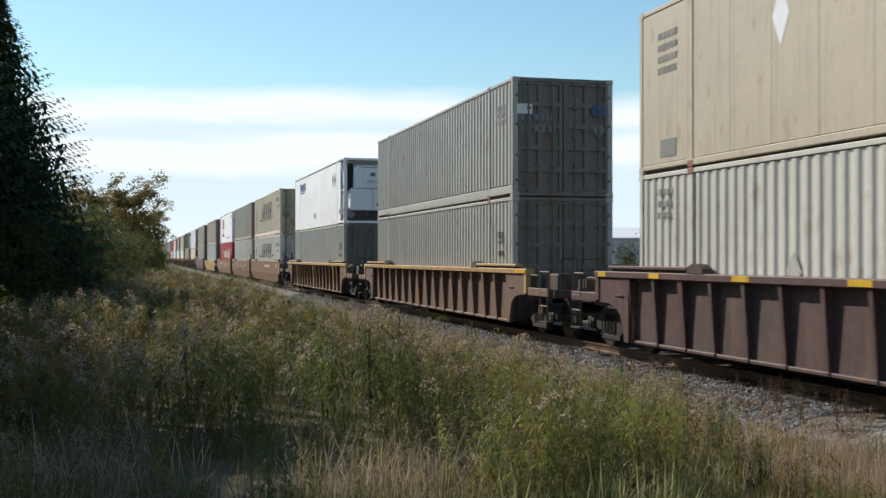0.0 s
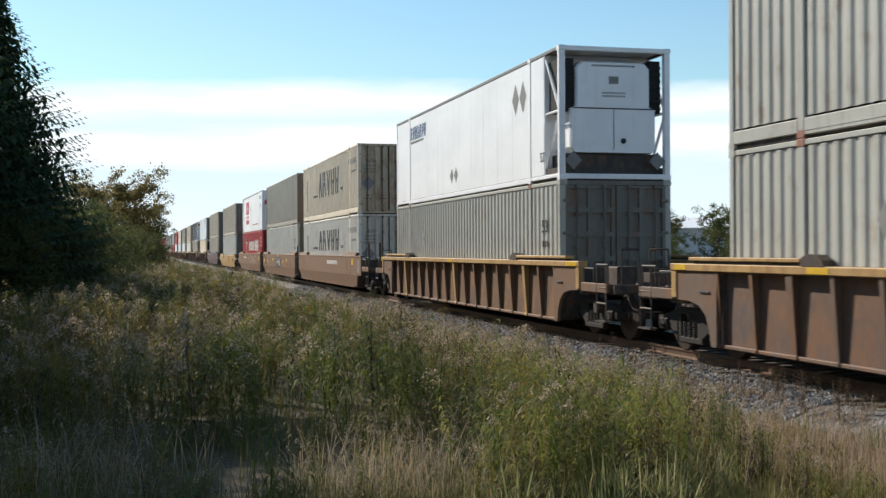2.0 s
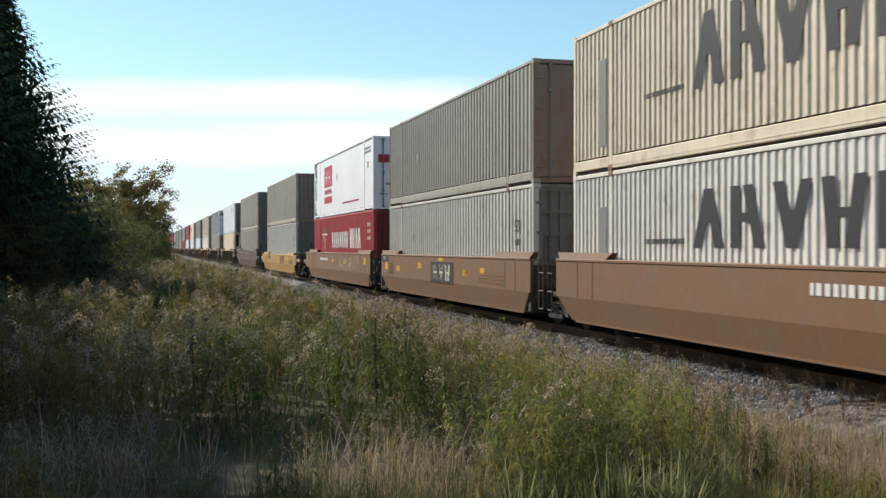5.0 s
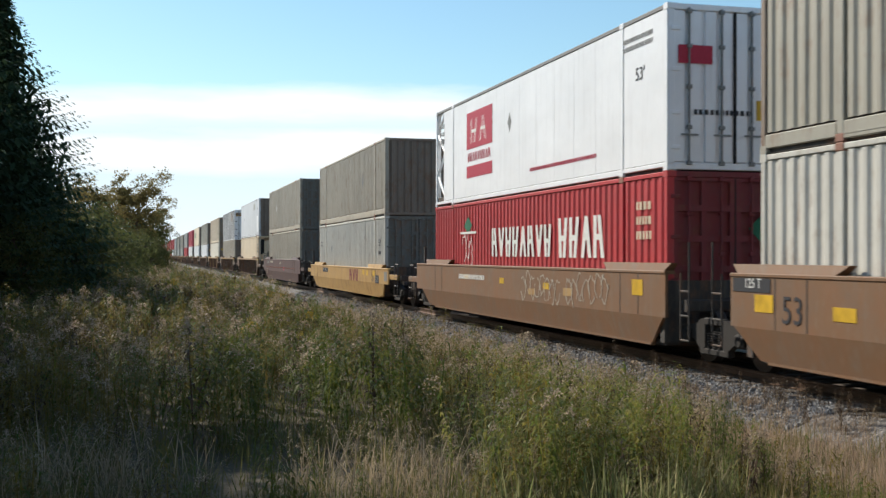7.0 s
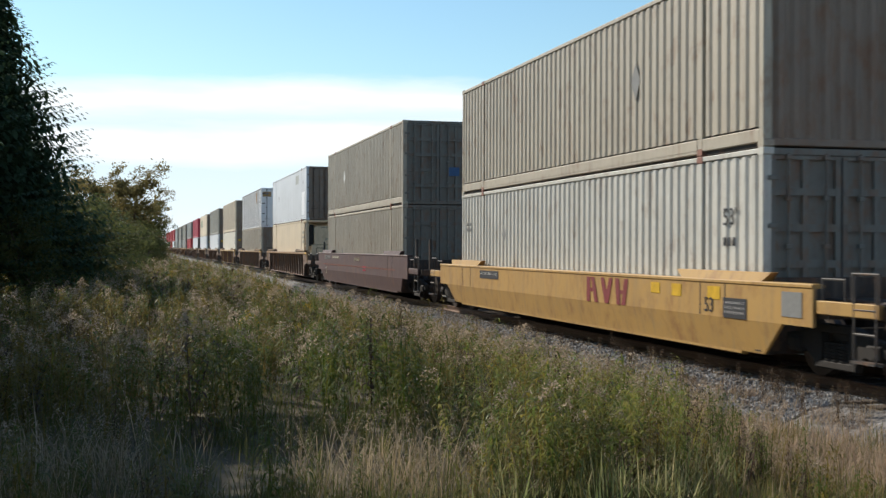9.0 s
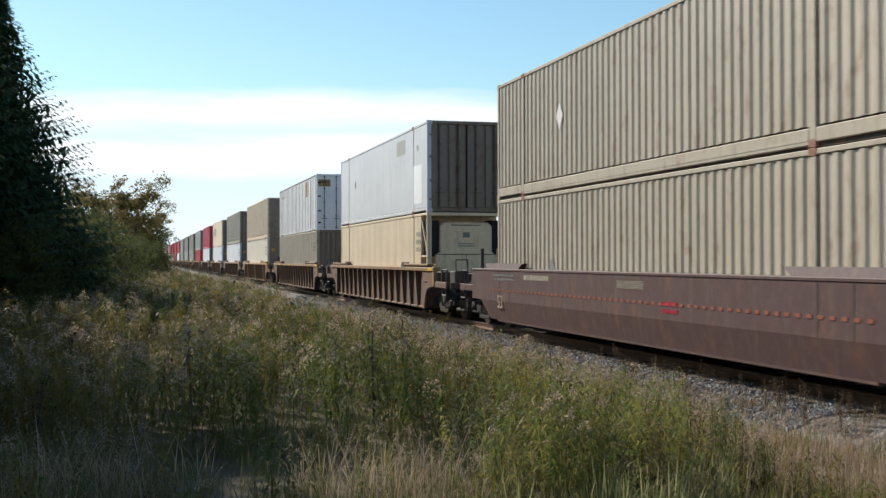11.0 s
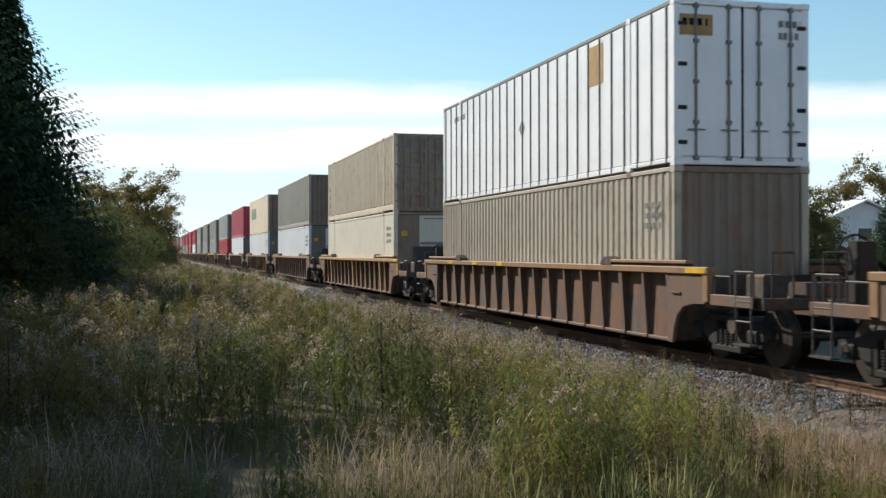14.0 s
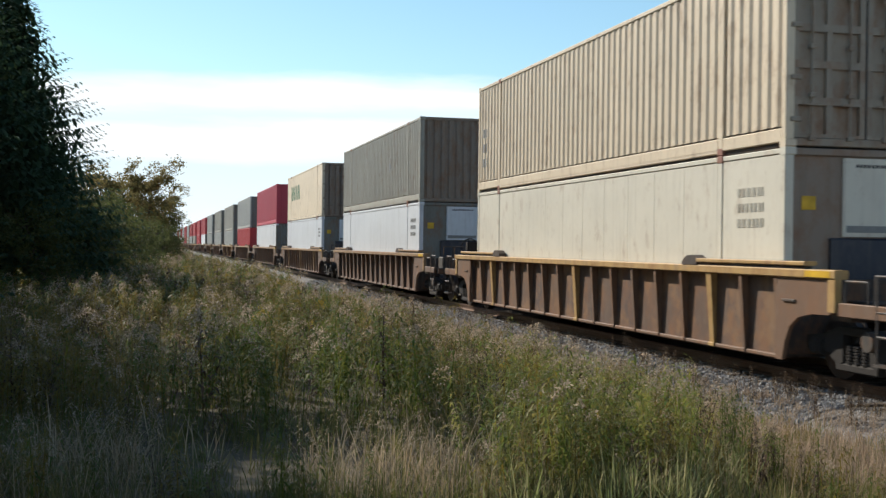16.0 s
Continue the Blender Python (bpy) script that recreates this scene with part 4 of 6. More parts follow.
def smooth_car(y0, paint, e0, e1, trucks, fine=True, reflectors=(), shelf="", ends=(True, True), label="", posts=True, top=1.50, marks=()):
    car = tagged(new("well_car"), label, "well car", "well cars of the train")
    car.matrix_basis = pose(TRACK_X, y0, 0)
    car["y0"] = y0
    P = PAINT[paint]
    C = PAINT[shelf or paint]
    mirror = Matrix.Diagonal((-1, 1, 1, 1))
    back = pose(0, CL, 0) @ Matrix.Diagonal((1, -1, 1, 1))
    for m in (Matrix(), mirror):
        part("side_sheet", (("sside", e0, e1, top), lambda: smooth_side(e0, e1, top)), P, car, "", m)
        part("top_flange", (("sflange", e0, e1, top), lambda: G().box(-1.515, -1.32, e0, e1, top - 0.03, top + 0.03, 0.012)), P, car, "", m)
        part("bottom_chord", ("sbot", lambda: G().box(-1.41, -1.30, 0.4, CL - 0.4, 0.22, 0.29, 0.012)), P, car, "", m)
        for q in (m, m @ back):
            part("guide_shelf", ("sshelf", lambda: G().add([(-1.50, -0.3, 1.53), (-1.50, 2.2, 1.53), (-1.46, 2.45, 1.66), (-1.46, -0.5, 1.66), (-1.32, -0.3, 1.53), (-1.32, 2.2, 1.53), (-1.34, 2.45, 1.66), (-1.34, -0.5, 1.66)],
                 [(0, 1, 2, 3), (7, 6, 5, 4), (0, 4, 5, 1), (1, 5, 6, 2), (2, 6, 7, 3), (3, 7, 4, 0)])), C, car, "", q @ pose(0, 0, top - 1.5))
    if fine:
        for y in (0.75, 1.55, CL - 1.55, CL - 0.75):      # stiffener seams on the upper band
            part("seam", (("sseam", top), lambda: G().box(-1.506, -1.498, -0.012, 0.012, 0.75, top - 0.035)), PAINT["dark"], car, "", pose(0, y, 0))
    for mk in marks:
        mark(car, *mk[:6], mk[6] if len(mk) > 6 else 1, -1.506)
    part("well_floor", ("wfloor", lambda: G().box(-1.32, 1.32, 0, CL, 0.24, 0.34)), PAINT["dark"], car)
    for k, q in enumerate((Matrix(), back)):
        if ends[k]:
            part("end_deck", ("deck", deck_mesh), PAINT["deck"], car, "", q)
            part("coupler", ("coupler", coupler_mesh), M_CAST, car, "", q)
            if fine:
                ladder(car, q)
                ladder(car, q @ mirror)
                part("end_sill", ("esill", lambda: G().box(-1.47, -1.39, -2.95, -1.62, 0.92, 1.10, 0.012)), P, car, "", q)
        else:
            part("articulated_deck", ("adeck", lambda: G().box(-0.4, 0.4, -1.35, 0.05, 0.7, 1.05, 0.03).box(-1.42, 1.42, -0.16, 0, 0.3, 1.36).box(-1.3, 1.3, -0.75, -0.55, 0.85, 1.05, 0.02)), PAINT["dark"], car, "", q)
            if fine:
                part("ladder", ("ladder2", lambda: G().path([(-1.46, -1.15, 2.0), (-1.46, -1.15, 0.4), (-1.46, -0.85, 0.4), (-1.46, -0.85, 1.5)], 0.018).path([(-1.46, -1.15, 0.8), (-1.46, -0.85, 0.8)], 0.018).path([(-1.46, -1.15, 1.2), (-1.46, -0.85, 1.2)], 0.018)), PAINT["dark"], car, "", q)
        if fine and posts and ends[k]:
            for x in (-1.2, -0.75):
                part("stanchion", (("stan", x), lambda: G().box(x - 0.04, x + 0.04, -1.75, -1.65, 1.0, 2.05, 0.01)), PAINT["dark"], car, "", q if ends[k] else q @ pose(0, 0.9, 0))
    if fine:
        for y, z, w, h in reflectors:
            part("reflector", (("refl2", z, w, h), lambda: G().box(-1.507, -1.499, 0, w, z, z + h)), M_YELLOW, car, "yellow reflective patch", pose(0, y, 0))
    for y in trucks:
        truck(car, y, fine, fine)
    return car


# ---- the train, from the car beside the camera to the far end ----
STARTS = [3.15, 26.60, 50.12, 73.62, 92.35, 111.60, 135.38, 159.05, 182.60, 206.20, 229.75, 253.15, 276.55]
while len(STARTS) < 29:
    STARTS.append(STARTS[-1] + 23.5)
TRAIN = []


def stack(i, lower, upper):
    for (side, end, style, kind, label, marks), z in ((lower, BASE_Z), (upper, BASE_Z + CH)):
        TRAIN.append(container("container", STARTS[i], z, side, end, style, kind, i < N_DETAIL, label, "shipping container", marks))


def car(ob):
    TRAIN.append(ob)
    return ob


K = M_MARK
S_TXT = ("rows", 0.55, 1.75, 0.75, 0.55, M_MARKB, 13)
FAR_TXT = ("rows", CL - 1.35, 2.0, 0.7, 0.6, M_MARKB, 23)
DIA = ("diamond", 12.2, 1.5, 0.3, 0.5, M_MARKB, 1)
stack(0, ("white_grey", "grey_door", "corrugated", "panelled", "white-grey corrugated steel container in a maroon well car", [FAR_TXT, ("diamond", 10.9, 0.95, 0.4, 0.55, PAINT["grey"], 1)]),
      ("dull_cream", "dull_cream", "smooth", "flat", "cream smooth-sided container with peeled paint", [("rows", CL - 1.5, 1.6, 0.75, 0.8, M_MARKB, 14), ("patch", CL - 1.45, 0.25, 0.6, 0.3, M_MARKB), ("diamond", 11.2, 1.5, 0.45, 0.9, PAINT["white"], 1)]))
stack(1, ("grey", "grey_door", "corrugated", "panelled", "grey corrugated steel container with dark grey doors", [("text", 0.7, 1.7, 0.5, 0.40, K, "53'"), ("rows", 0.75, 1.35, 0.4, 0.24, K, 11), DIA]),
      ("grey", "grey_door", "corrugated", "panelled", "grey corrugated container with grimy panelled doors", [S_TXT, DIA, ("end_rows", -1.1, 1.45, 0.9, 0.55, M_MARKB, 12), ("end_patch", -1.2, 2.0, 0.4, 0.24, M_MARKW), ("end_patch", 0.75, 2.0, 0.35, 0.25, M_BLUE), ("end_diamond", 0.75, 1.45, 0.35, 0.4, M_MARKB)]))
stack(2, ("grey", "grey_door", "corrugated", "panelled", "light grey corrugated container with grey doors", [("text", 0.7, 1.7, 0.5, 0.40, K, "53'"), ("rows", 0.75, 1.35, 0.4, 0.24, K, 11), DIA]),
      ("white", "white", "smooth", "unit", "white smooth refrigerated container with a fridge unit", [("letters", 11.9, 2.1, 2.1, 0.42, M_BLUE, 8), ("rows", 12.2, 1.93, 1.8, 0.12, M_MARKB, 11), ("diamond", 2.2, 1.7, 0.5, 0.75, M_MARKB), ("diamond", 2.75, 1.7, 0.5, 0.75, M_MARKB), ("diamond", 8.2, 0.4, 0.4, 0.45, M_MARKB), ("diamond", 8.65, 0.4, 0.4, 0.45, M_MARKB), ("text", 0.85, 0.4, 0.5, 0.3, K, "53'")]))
YK = lambda z, h: [("letters", 4.5, z, 6.2, h, K, 5), ("rows", 3.7, z, 0.6, 0.22, K, 11), ("rows", 11.0, z, 1.6, 0.16, K, 11), ("patch", 14.4, 0.5, 0.4, 1.7, M_MARKB), ("rows", 0.4, 1.95, 1.9, 0.42, M_MARKB, 11), ("rows", 0.5, 1.72, 1.1, 0.16, M_MARKB, 11),
              ("end_text", -1.0, 2.08, 0.5, 0.20, K, "YOU"), ("end_rows", -1.05, 1.62, 0.5, 0.4, M_MARKB, 13), ("end_rows", 0.3, 1.8, 0.75, 0.12, K, 11), ("end_diamond", -1.15, 0.95, 0.55, 0.6, M_MARKB), ("end_diamond", 0.65, 1.3, 0.5, 0.6, M_MARKB), ("end_patch", 0.25, 1.0, 0.3, 0.35, M_VIOLET)]
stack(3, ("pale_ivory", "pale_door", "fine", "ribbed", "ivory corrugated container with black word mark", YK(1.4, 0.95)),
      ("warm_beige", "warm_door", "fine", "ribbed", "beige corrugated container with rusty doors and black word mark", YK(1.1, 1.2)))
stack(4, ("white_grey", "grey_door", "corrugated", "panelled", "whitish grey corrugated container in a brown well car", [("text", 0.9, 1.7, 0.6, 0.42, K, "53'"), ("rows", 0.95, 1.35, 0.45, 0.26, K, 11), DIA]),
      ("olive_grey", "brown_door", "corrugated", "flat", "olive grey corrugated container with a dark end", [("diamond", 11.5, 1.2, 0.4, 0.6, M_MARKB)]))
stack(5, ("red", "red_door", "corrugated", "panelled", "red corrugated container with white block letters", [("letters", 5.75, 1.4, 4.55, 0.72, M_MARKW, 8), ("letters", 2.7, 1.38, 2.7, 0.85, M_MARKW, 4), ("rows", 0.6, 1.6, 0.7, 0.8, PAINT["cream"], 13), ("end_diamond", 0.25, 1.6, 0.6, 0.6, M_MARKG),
          ("diamond", 12.15, 2.0, 0.8, 0.5, M_MARKG), ("scrawl", 12.0, 1.15, 1.1, 0.9, M_MARKW, 5), ("patch", 11.75, 2.02, 1.6, 0.06, M_MARKW)]),
      ("white", "white", "smooth", "ribbed", "clean white smooth-sided container with crimson logo blocks", [("patch", 10.3, 1.45, 2.4, 1.0, M_MARKR), ("letters", 10.65, 1.6, 1.7, 0.65, M_MARKW, 2), ("letters", 10.4, 1.1, 2.2, 0.24, M_MARKR, 9), ("patch", 10.3, 0.66, 2.4, 0.32, M_MARKR),
          ("diamond", 8.7, 1.55, 0.3, 0.5, M_MARKB), ("rows", 3.2, 0.42, 4.1, 0.14, M_MARKR, 11), ("text", 0.85, 1.65, 0.6, 0.34, K, "53'"), ("rows", 0.6, 2.25, 1.3, 0.3, M_MARKB, 12), ("rows", 15.1, 1.75, 0.6, 0.7, M_MARKB, 13),
          ("end_patch", -1.1, 1.85, 0.65, 0.32, M_MARKR), ("end_rows", -0.8, 0.9, 1.15, 0.16, K, 11), ("end_patch", 0.4, 0.9, 0.4, 0.35, M_YELLOW)]))
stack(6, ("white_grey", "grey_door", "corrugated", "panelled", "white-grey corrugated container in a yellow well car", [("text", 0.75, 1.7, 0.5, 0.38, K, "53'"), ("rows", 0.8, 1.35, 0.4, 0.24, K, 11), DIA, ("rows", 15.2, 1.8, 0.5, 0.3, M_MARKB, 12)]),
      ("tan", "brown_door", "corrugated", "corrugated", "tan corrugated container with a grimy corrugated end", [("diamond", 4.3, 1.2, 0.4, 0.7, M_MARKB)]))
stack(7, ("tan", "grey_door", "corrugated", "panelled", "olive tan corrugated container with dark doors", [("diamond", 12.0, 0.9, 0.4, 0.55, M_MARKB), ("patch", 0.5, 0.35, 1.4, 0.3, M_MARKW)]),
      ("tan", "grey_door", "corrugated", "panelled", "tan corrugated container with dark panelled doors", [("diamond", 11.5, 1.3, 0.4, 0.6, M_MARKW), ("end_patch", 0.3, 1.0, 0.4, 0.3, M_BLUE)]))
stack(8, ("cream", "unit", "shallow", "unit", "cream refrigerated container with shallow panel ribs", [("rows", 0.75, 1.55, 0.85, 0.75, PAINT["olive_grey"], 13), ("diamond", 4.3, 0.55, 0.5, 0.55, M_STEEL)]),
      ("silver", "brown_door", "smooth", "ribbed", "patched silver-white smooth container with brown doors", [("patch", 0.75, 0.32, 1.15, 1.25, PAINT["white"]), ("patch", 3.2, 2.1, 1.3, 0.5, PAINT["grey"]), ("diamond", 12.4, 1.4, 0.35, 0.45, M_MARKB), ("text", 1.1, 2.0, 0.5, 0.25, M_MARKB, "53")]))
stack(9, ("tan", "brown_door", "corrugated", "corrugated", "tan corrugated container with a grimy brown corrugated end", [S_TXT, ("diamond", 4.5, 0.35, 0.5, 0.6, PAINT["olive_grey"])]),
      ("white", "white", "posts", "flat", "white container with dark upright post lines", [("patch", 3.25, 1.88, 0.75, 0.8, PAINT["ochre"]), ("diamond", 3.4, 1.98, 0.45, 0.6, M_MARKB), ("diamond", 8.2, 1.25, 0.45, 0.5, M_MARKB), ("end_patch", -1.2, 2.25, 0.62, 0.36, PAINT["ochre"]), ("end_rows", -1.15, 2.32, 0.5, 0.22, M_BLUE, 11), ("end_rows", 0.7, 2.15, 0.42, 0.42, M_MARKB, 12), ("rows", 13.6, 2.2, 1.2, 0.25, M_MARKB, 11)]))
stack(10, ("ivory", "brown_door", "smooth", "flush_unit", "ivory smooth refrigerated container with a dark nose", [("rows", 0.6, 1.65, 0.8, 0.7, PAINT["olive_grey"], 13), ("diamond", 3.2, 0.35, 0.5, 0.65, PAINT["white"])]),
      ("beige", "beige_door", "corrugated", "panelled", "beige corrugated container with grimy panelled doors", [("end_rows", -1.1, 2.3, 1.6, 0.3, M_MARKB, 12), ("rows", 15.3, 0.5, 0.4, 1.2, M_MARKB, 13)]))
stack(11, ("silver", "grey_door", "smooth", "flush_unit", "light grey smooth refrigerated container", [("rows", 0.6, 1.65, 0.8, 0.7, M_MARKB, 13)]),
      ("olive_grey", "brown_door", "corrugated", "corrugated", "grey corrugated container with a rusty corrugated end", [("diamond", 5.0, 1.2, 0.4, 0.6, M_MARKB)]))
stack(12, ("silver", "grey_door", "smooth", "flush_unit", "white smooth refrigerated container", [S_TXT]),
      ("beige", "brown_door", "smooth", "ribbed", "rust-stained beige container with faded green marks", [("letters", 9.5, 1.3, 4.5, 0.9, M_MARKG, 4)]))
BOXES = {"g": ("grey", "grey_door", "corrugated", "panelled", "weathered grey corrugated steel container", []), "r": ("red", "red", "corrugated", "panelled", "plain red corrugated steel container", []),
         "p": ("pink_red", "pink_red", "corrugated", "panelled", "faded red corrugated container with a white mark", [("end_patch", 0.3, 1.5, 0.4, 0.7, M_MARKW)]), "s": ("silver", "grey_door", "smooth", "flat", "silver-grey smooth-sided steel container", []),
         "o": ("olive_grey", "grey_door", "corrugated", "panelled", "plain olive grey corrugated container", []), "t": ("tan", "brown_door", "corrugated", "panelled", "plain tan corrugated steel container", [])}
for i, (lo, up) in enumerate(("sp", "rg", "go", "go", "gg", "sr", "rr", "or", "gr", "tg", "rr", "og", "sr", "gt", "rr", "gg")):
    stack(13 + i, BOXES[lo], BOXES[up])

RIBBED = "rib-sided steel well car with ochre top chord and rust"
YP = [(1.0, 0.5), (6.5, 0.5), (11.0, 0.5)]
car(ribbed_car(STARTS[0], "maroon", "maroon", True, "maroon_panel", [(-1.55, 0.4), (9.0, 0.5), (11.9, 0.5), (14.9, 0.4), (17.2, 0.35)], "maroon rib-sided well car with yellow patches", False))
car(ribbed_car(STARTS[1], "rib_brown", "ochre", True, "rib_panel", [(-1.55, 0.7), (13.2, 0.5), (10.6, 0.6), (17.2, 0.4)], RIBBED, False))
car(ribbed_car(STARTS[2], "rib_orange", "ochre", True, "orange_panel", [(-1.5, 0.6), (8.0, 0.5), (17.3, 0.4)], RIBBED, False))
BR = "brown smooth-sided articulated well car unit"
car(smooth_car(STARTS[3], "brown", -1.6, CL + 0.5, (-1.6, CL + 1.4), True, [(0.1, 1.15, 0.4, 0.25)], "", (True, False), BR, True, 1.5, [("rows", 4.0, 1.0, 2.9, 0.30, M_MARKW, 21), ("patch", -1.35, 0.85, 0.45, 0.5, M_MARKB)]))
car(smooth_car(STARTS[4], "brown", -0.35, CL + 0.5, (), True, [(3.3, 1.05, 0.4, 0.18), (13.5, 0.95, 0.5, 0.18), (15.45, 0.98, 0.5, 0.25), (10.3, 1.1, 0.5, 0.18), (7.5, 1.36, 0.6, 0.1)], "", (False, False), BR, True, 1.5, [("patch", 6.4, 0.72, 2.65, 0.62, M_MARK), ("letters", 6.65, 0.8, 2.15, 0.46, PAINT["ivory"], 3), ("patch", 15.52, 1.26, 1.05, 0.2, M_MARK), ("text", 15.65, 1.28, 0.7, 0.2, M_MARKW, "125 T"), ("text", 14.5, 0.74, 0.9, 0.55, M_MARK, "53"), ("rows", 4.9, 0.85, 0.5, 0.3, M_YELLOW, 11), ("rows", 1.6, 0.8, 2.2, 0.3, PAINT["chord"], 13)]))
car(smooth_car(STARTS[5], "brown", -0.35, CL + 1.6, (-1.45, CL + 1.6), True, [(0.55, 1.08, 0.45, 0.28), (5.4, 1.05, 0.35, 0.14), (8.6, 1.1, 0.35, 0.14), (11.8, 1.15, 0.4, 0.12)], "", (False, True), "brown smooth-sided well car with pale graffiti", True, 1.5, [("rows", 10.2, 1.05, 2.5, 0.22, M_MARKW, 31), ("scrawl", 4.6, 0.78, 2.7, 0.6, M_SPRAY, 3), ("scrawl", 2.0, 0.78, 2.4, 0.62, M_SPRAY, 8), ("patch", 4.0, 0.95, 0.5, 0.16, PAINT["ochre"]), ("patch", 6.3, 0.9, 0.45, 0.14, PAINT["ochre"])]))
car(smooth_car(STARTS[6], "yellow_car", -1.6, CL + 1.6, (-1.6, CL + 1.6), True, [(0.9, 1.0, 0.4, 0.2), (2.2, 1.0, 0.35, 0.2), (3.0, 1.02, 0.35, 0.18)], "", (True, True), "yellow smooth-sided well car with faded red letters", False, 1.28, [("letters", 4.2, 0.74, 2.1, 0.48, PAINT["red_door"], 3), ("patch", 12.1, 1.0, 1.6, 0.2, M_MARK), ("rows", 12.2, 1.05, 1.4, 0.1, M_MARKW, 31), ("text", 0.95, 0.74, 0.6, 0.32, M_MARK, "53"), ("patch", 0.1, 0.74, 0.7, 0.3, M_MARK), ("rows", 0.15, 0.77, 0.6, 0.22, M_MARKW, 13), ("patch", -1.35, 0.85, 0.5, 0.34, M_MARKB)]))
car(smooth_car(STARTS[7], "maroon", -1.6, CL + 1.6, (-1.6, CL + 1.6), True, [], "", (True, True), "maroon smooth-sided well car with white marks", True, 1.5, [("rows", 11.8, 1.2, 1.7, 0.2, PAINT["tan"], 21), ("rows", 6.9, 1.22, 1.2, 0.15, PAINT["tan"], 17), ("rows", 14.2, 1.2, 1.6, 0.2, M_MARKB, 22), ("dots", 0.2, 0.98, 16.0, 0.055, M_MARKO, 60), ("text", 14.9, 0.48, 0.8, 0.45, PAINT["tan"], "53"), ("rows", 5.6, 0.8, 0.6, 0.25, M_MARKR, 12)]))
for i in range(8, 29):
    pt, ch, pn = [("rib_brown", "chord", "rib_panel"), ("rib_brown", "chord", "rib_panel"), ("rib_orange", "ochre", "orange_panel"), ("rib_brown", "chord", "rib_panel"), ("rib_brown", "chord", "orange_panel")][(i - 8) % 5]
    car(ribbed_car(STARTS[i], pt, ch, i < N_DETAIL, pn, [(-1.55, 0.7), (9.3, 0.5), (11.6, 0.5), (14.2, 0.5)] if i == 9 else [(-1.5, 0.6)], RIBBED))


# ---- plants ----
def np_mesh(name, v, t, material):
    me = bpy.data.meshes.new(name)
    v, t = np.asarray(v, np.float32), np.asarray(t, np.int32)
    me.vertices.add(len(v))
    me.vertices.foreach_set("co", v.ravel())
    me.loops.add(t.size)
    me.loops.foreach_set("vertex_index", t.ravel())
    me.polygons.add(len(t))
    me.polygons.foreach_set("loop_start", np.arange(0, t.size, 3, dtype=np.int32))
    me.polygons.foreach_set("loop_total", np.full(len(t), 3, np.int32))
    me.update(calc_edges=True)
    me.materials.append(material)
    return me


class Sprig:
    """Triangles of one plant or tree crown, gathered blade by blade."""
    def __init__(self, seed):
        self.v, self.t, self.r = [], [], random.Random(seed)

    def blade(self, base, way, length, width, sag):
        """A tapering leaf in two bends: 5 corners, 3 triangles."""
        b, d = Vector(base), Vector(way).normalized()
        s = d.cross(Vector((0, 0, 1)))
        s = s.normalized() * width / 2 if s.length > 0.05 else Vector((width / 2, 0, 0))
        mid = b + d * length * 0.55 + Vector((0, 0, -sag * length * 0.2))
        tip = b + d * length + Vector((0, 0, -sag * length))
        k = len(self.v)
        self.v += [tuple(b - s * 0.5), tuple(b + s * 0.5), tuple(mid - s), tuple(mid + s), tuple(tip)]
        self.t += [(k, k + 1, k + 3), (k, k + 3, k + 2), (k + 2, k + 3, k + 4)]

    def flake(self, p, size, flat=0.5):
        """A small leaf or tuft of seed down, turned at random."""
        r = self.r
        a, b = Vector((r.uniform(-1, 1), r.uniform(-1, 1), r.uniform(-flat, flat))), Vector((r.uniform(-1, 1), r.uniform(-1, 1), r.uniform(-1, 1)))
        a = a.normalized() * size
        b = (b - a * b.dot(a) / size ** 2).normalized() * size * 0.55
        p, k = Vector(p), len(self.v)
        self.v += [tuple(p - a * 0.5), tuple(p + b * 0.5), tuple(p + a * 0.5), tuple(p - b * 0.5)]
        self.t += [(k, k + 1, k + 2), (k, k + 2, k + 3)]

    def arrays(self):
        return np.array(self.v, np.float32), np.array(self.t, np.int32)


def weed_green(seed, coarse=False):
    """A clump of leafy stems with narrow lance leaves, denser towards the top."""
    s = Sprig(seed)
    r = s.r
    h = r.uniform(0.85, 1.05)
    top = None
    for k in range(2 if coarse else r.choice((2, 3, 3))):
        lean = Vector((r.uniform(-0.24, 0.24), r.uniform(-0.24, 0.24), 1))
        hk = h * r.uniform(0.72, 0.98) if k else h
        s.blade((r.gauss(0, 0.04) * k, r.gauss(0, 0.04) * k, 0), lean, hk, 0.012, 0)
        n = 13 if coarse else 30
        for i in range(n):
            f = 0.22 + 0.77 * (i / n) ** 0.75
            a = i * 2.4 + r.uniform(-0.5, 0.5)
            ln = r.uniform(0.10, 0.19) * (1.2 - 0.5 * f) * (1.4 if coarse else 1)
            s.blade(lean * (hk * f), (math.cos(a), math.sin(a), r.uniform(-0.1, 0.8)), ln, ln * (0.26 if coarse else 0.16), r.uniform(0.2, 0.9))
        top = top or lean * h
    return s.arrays(), top


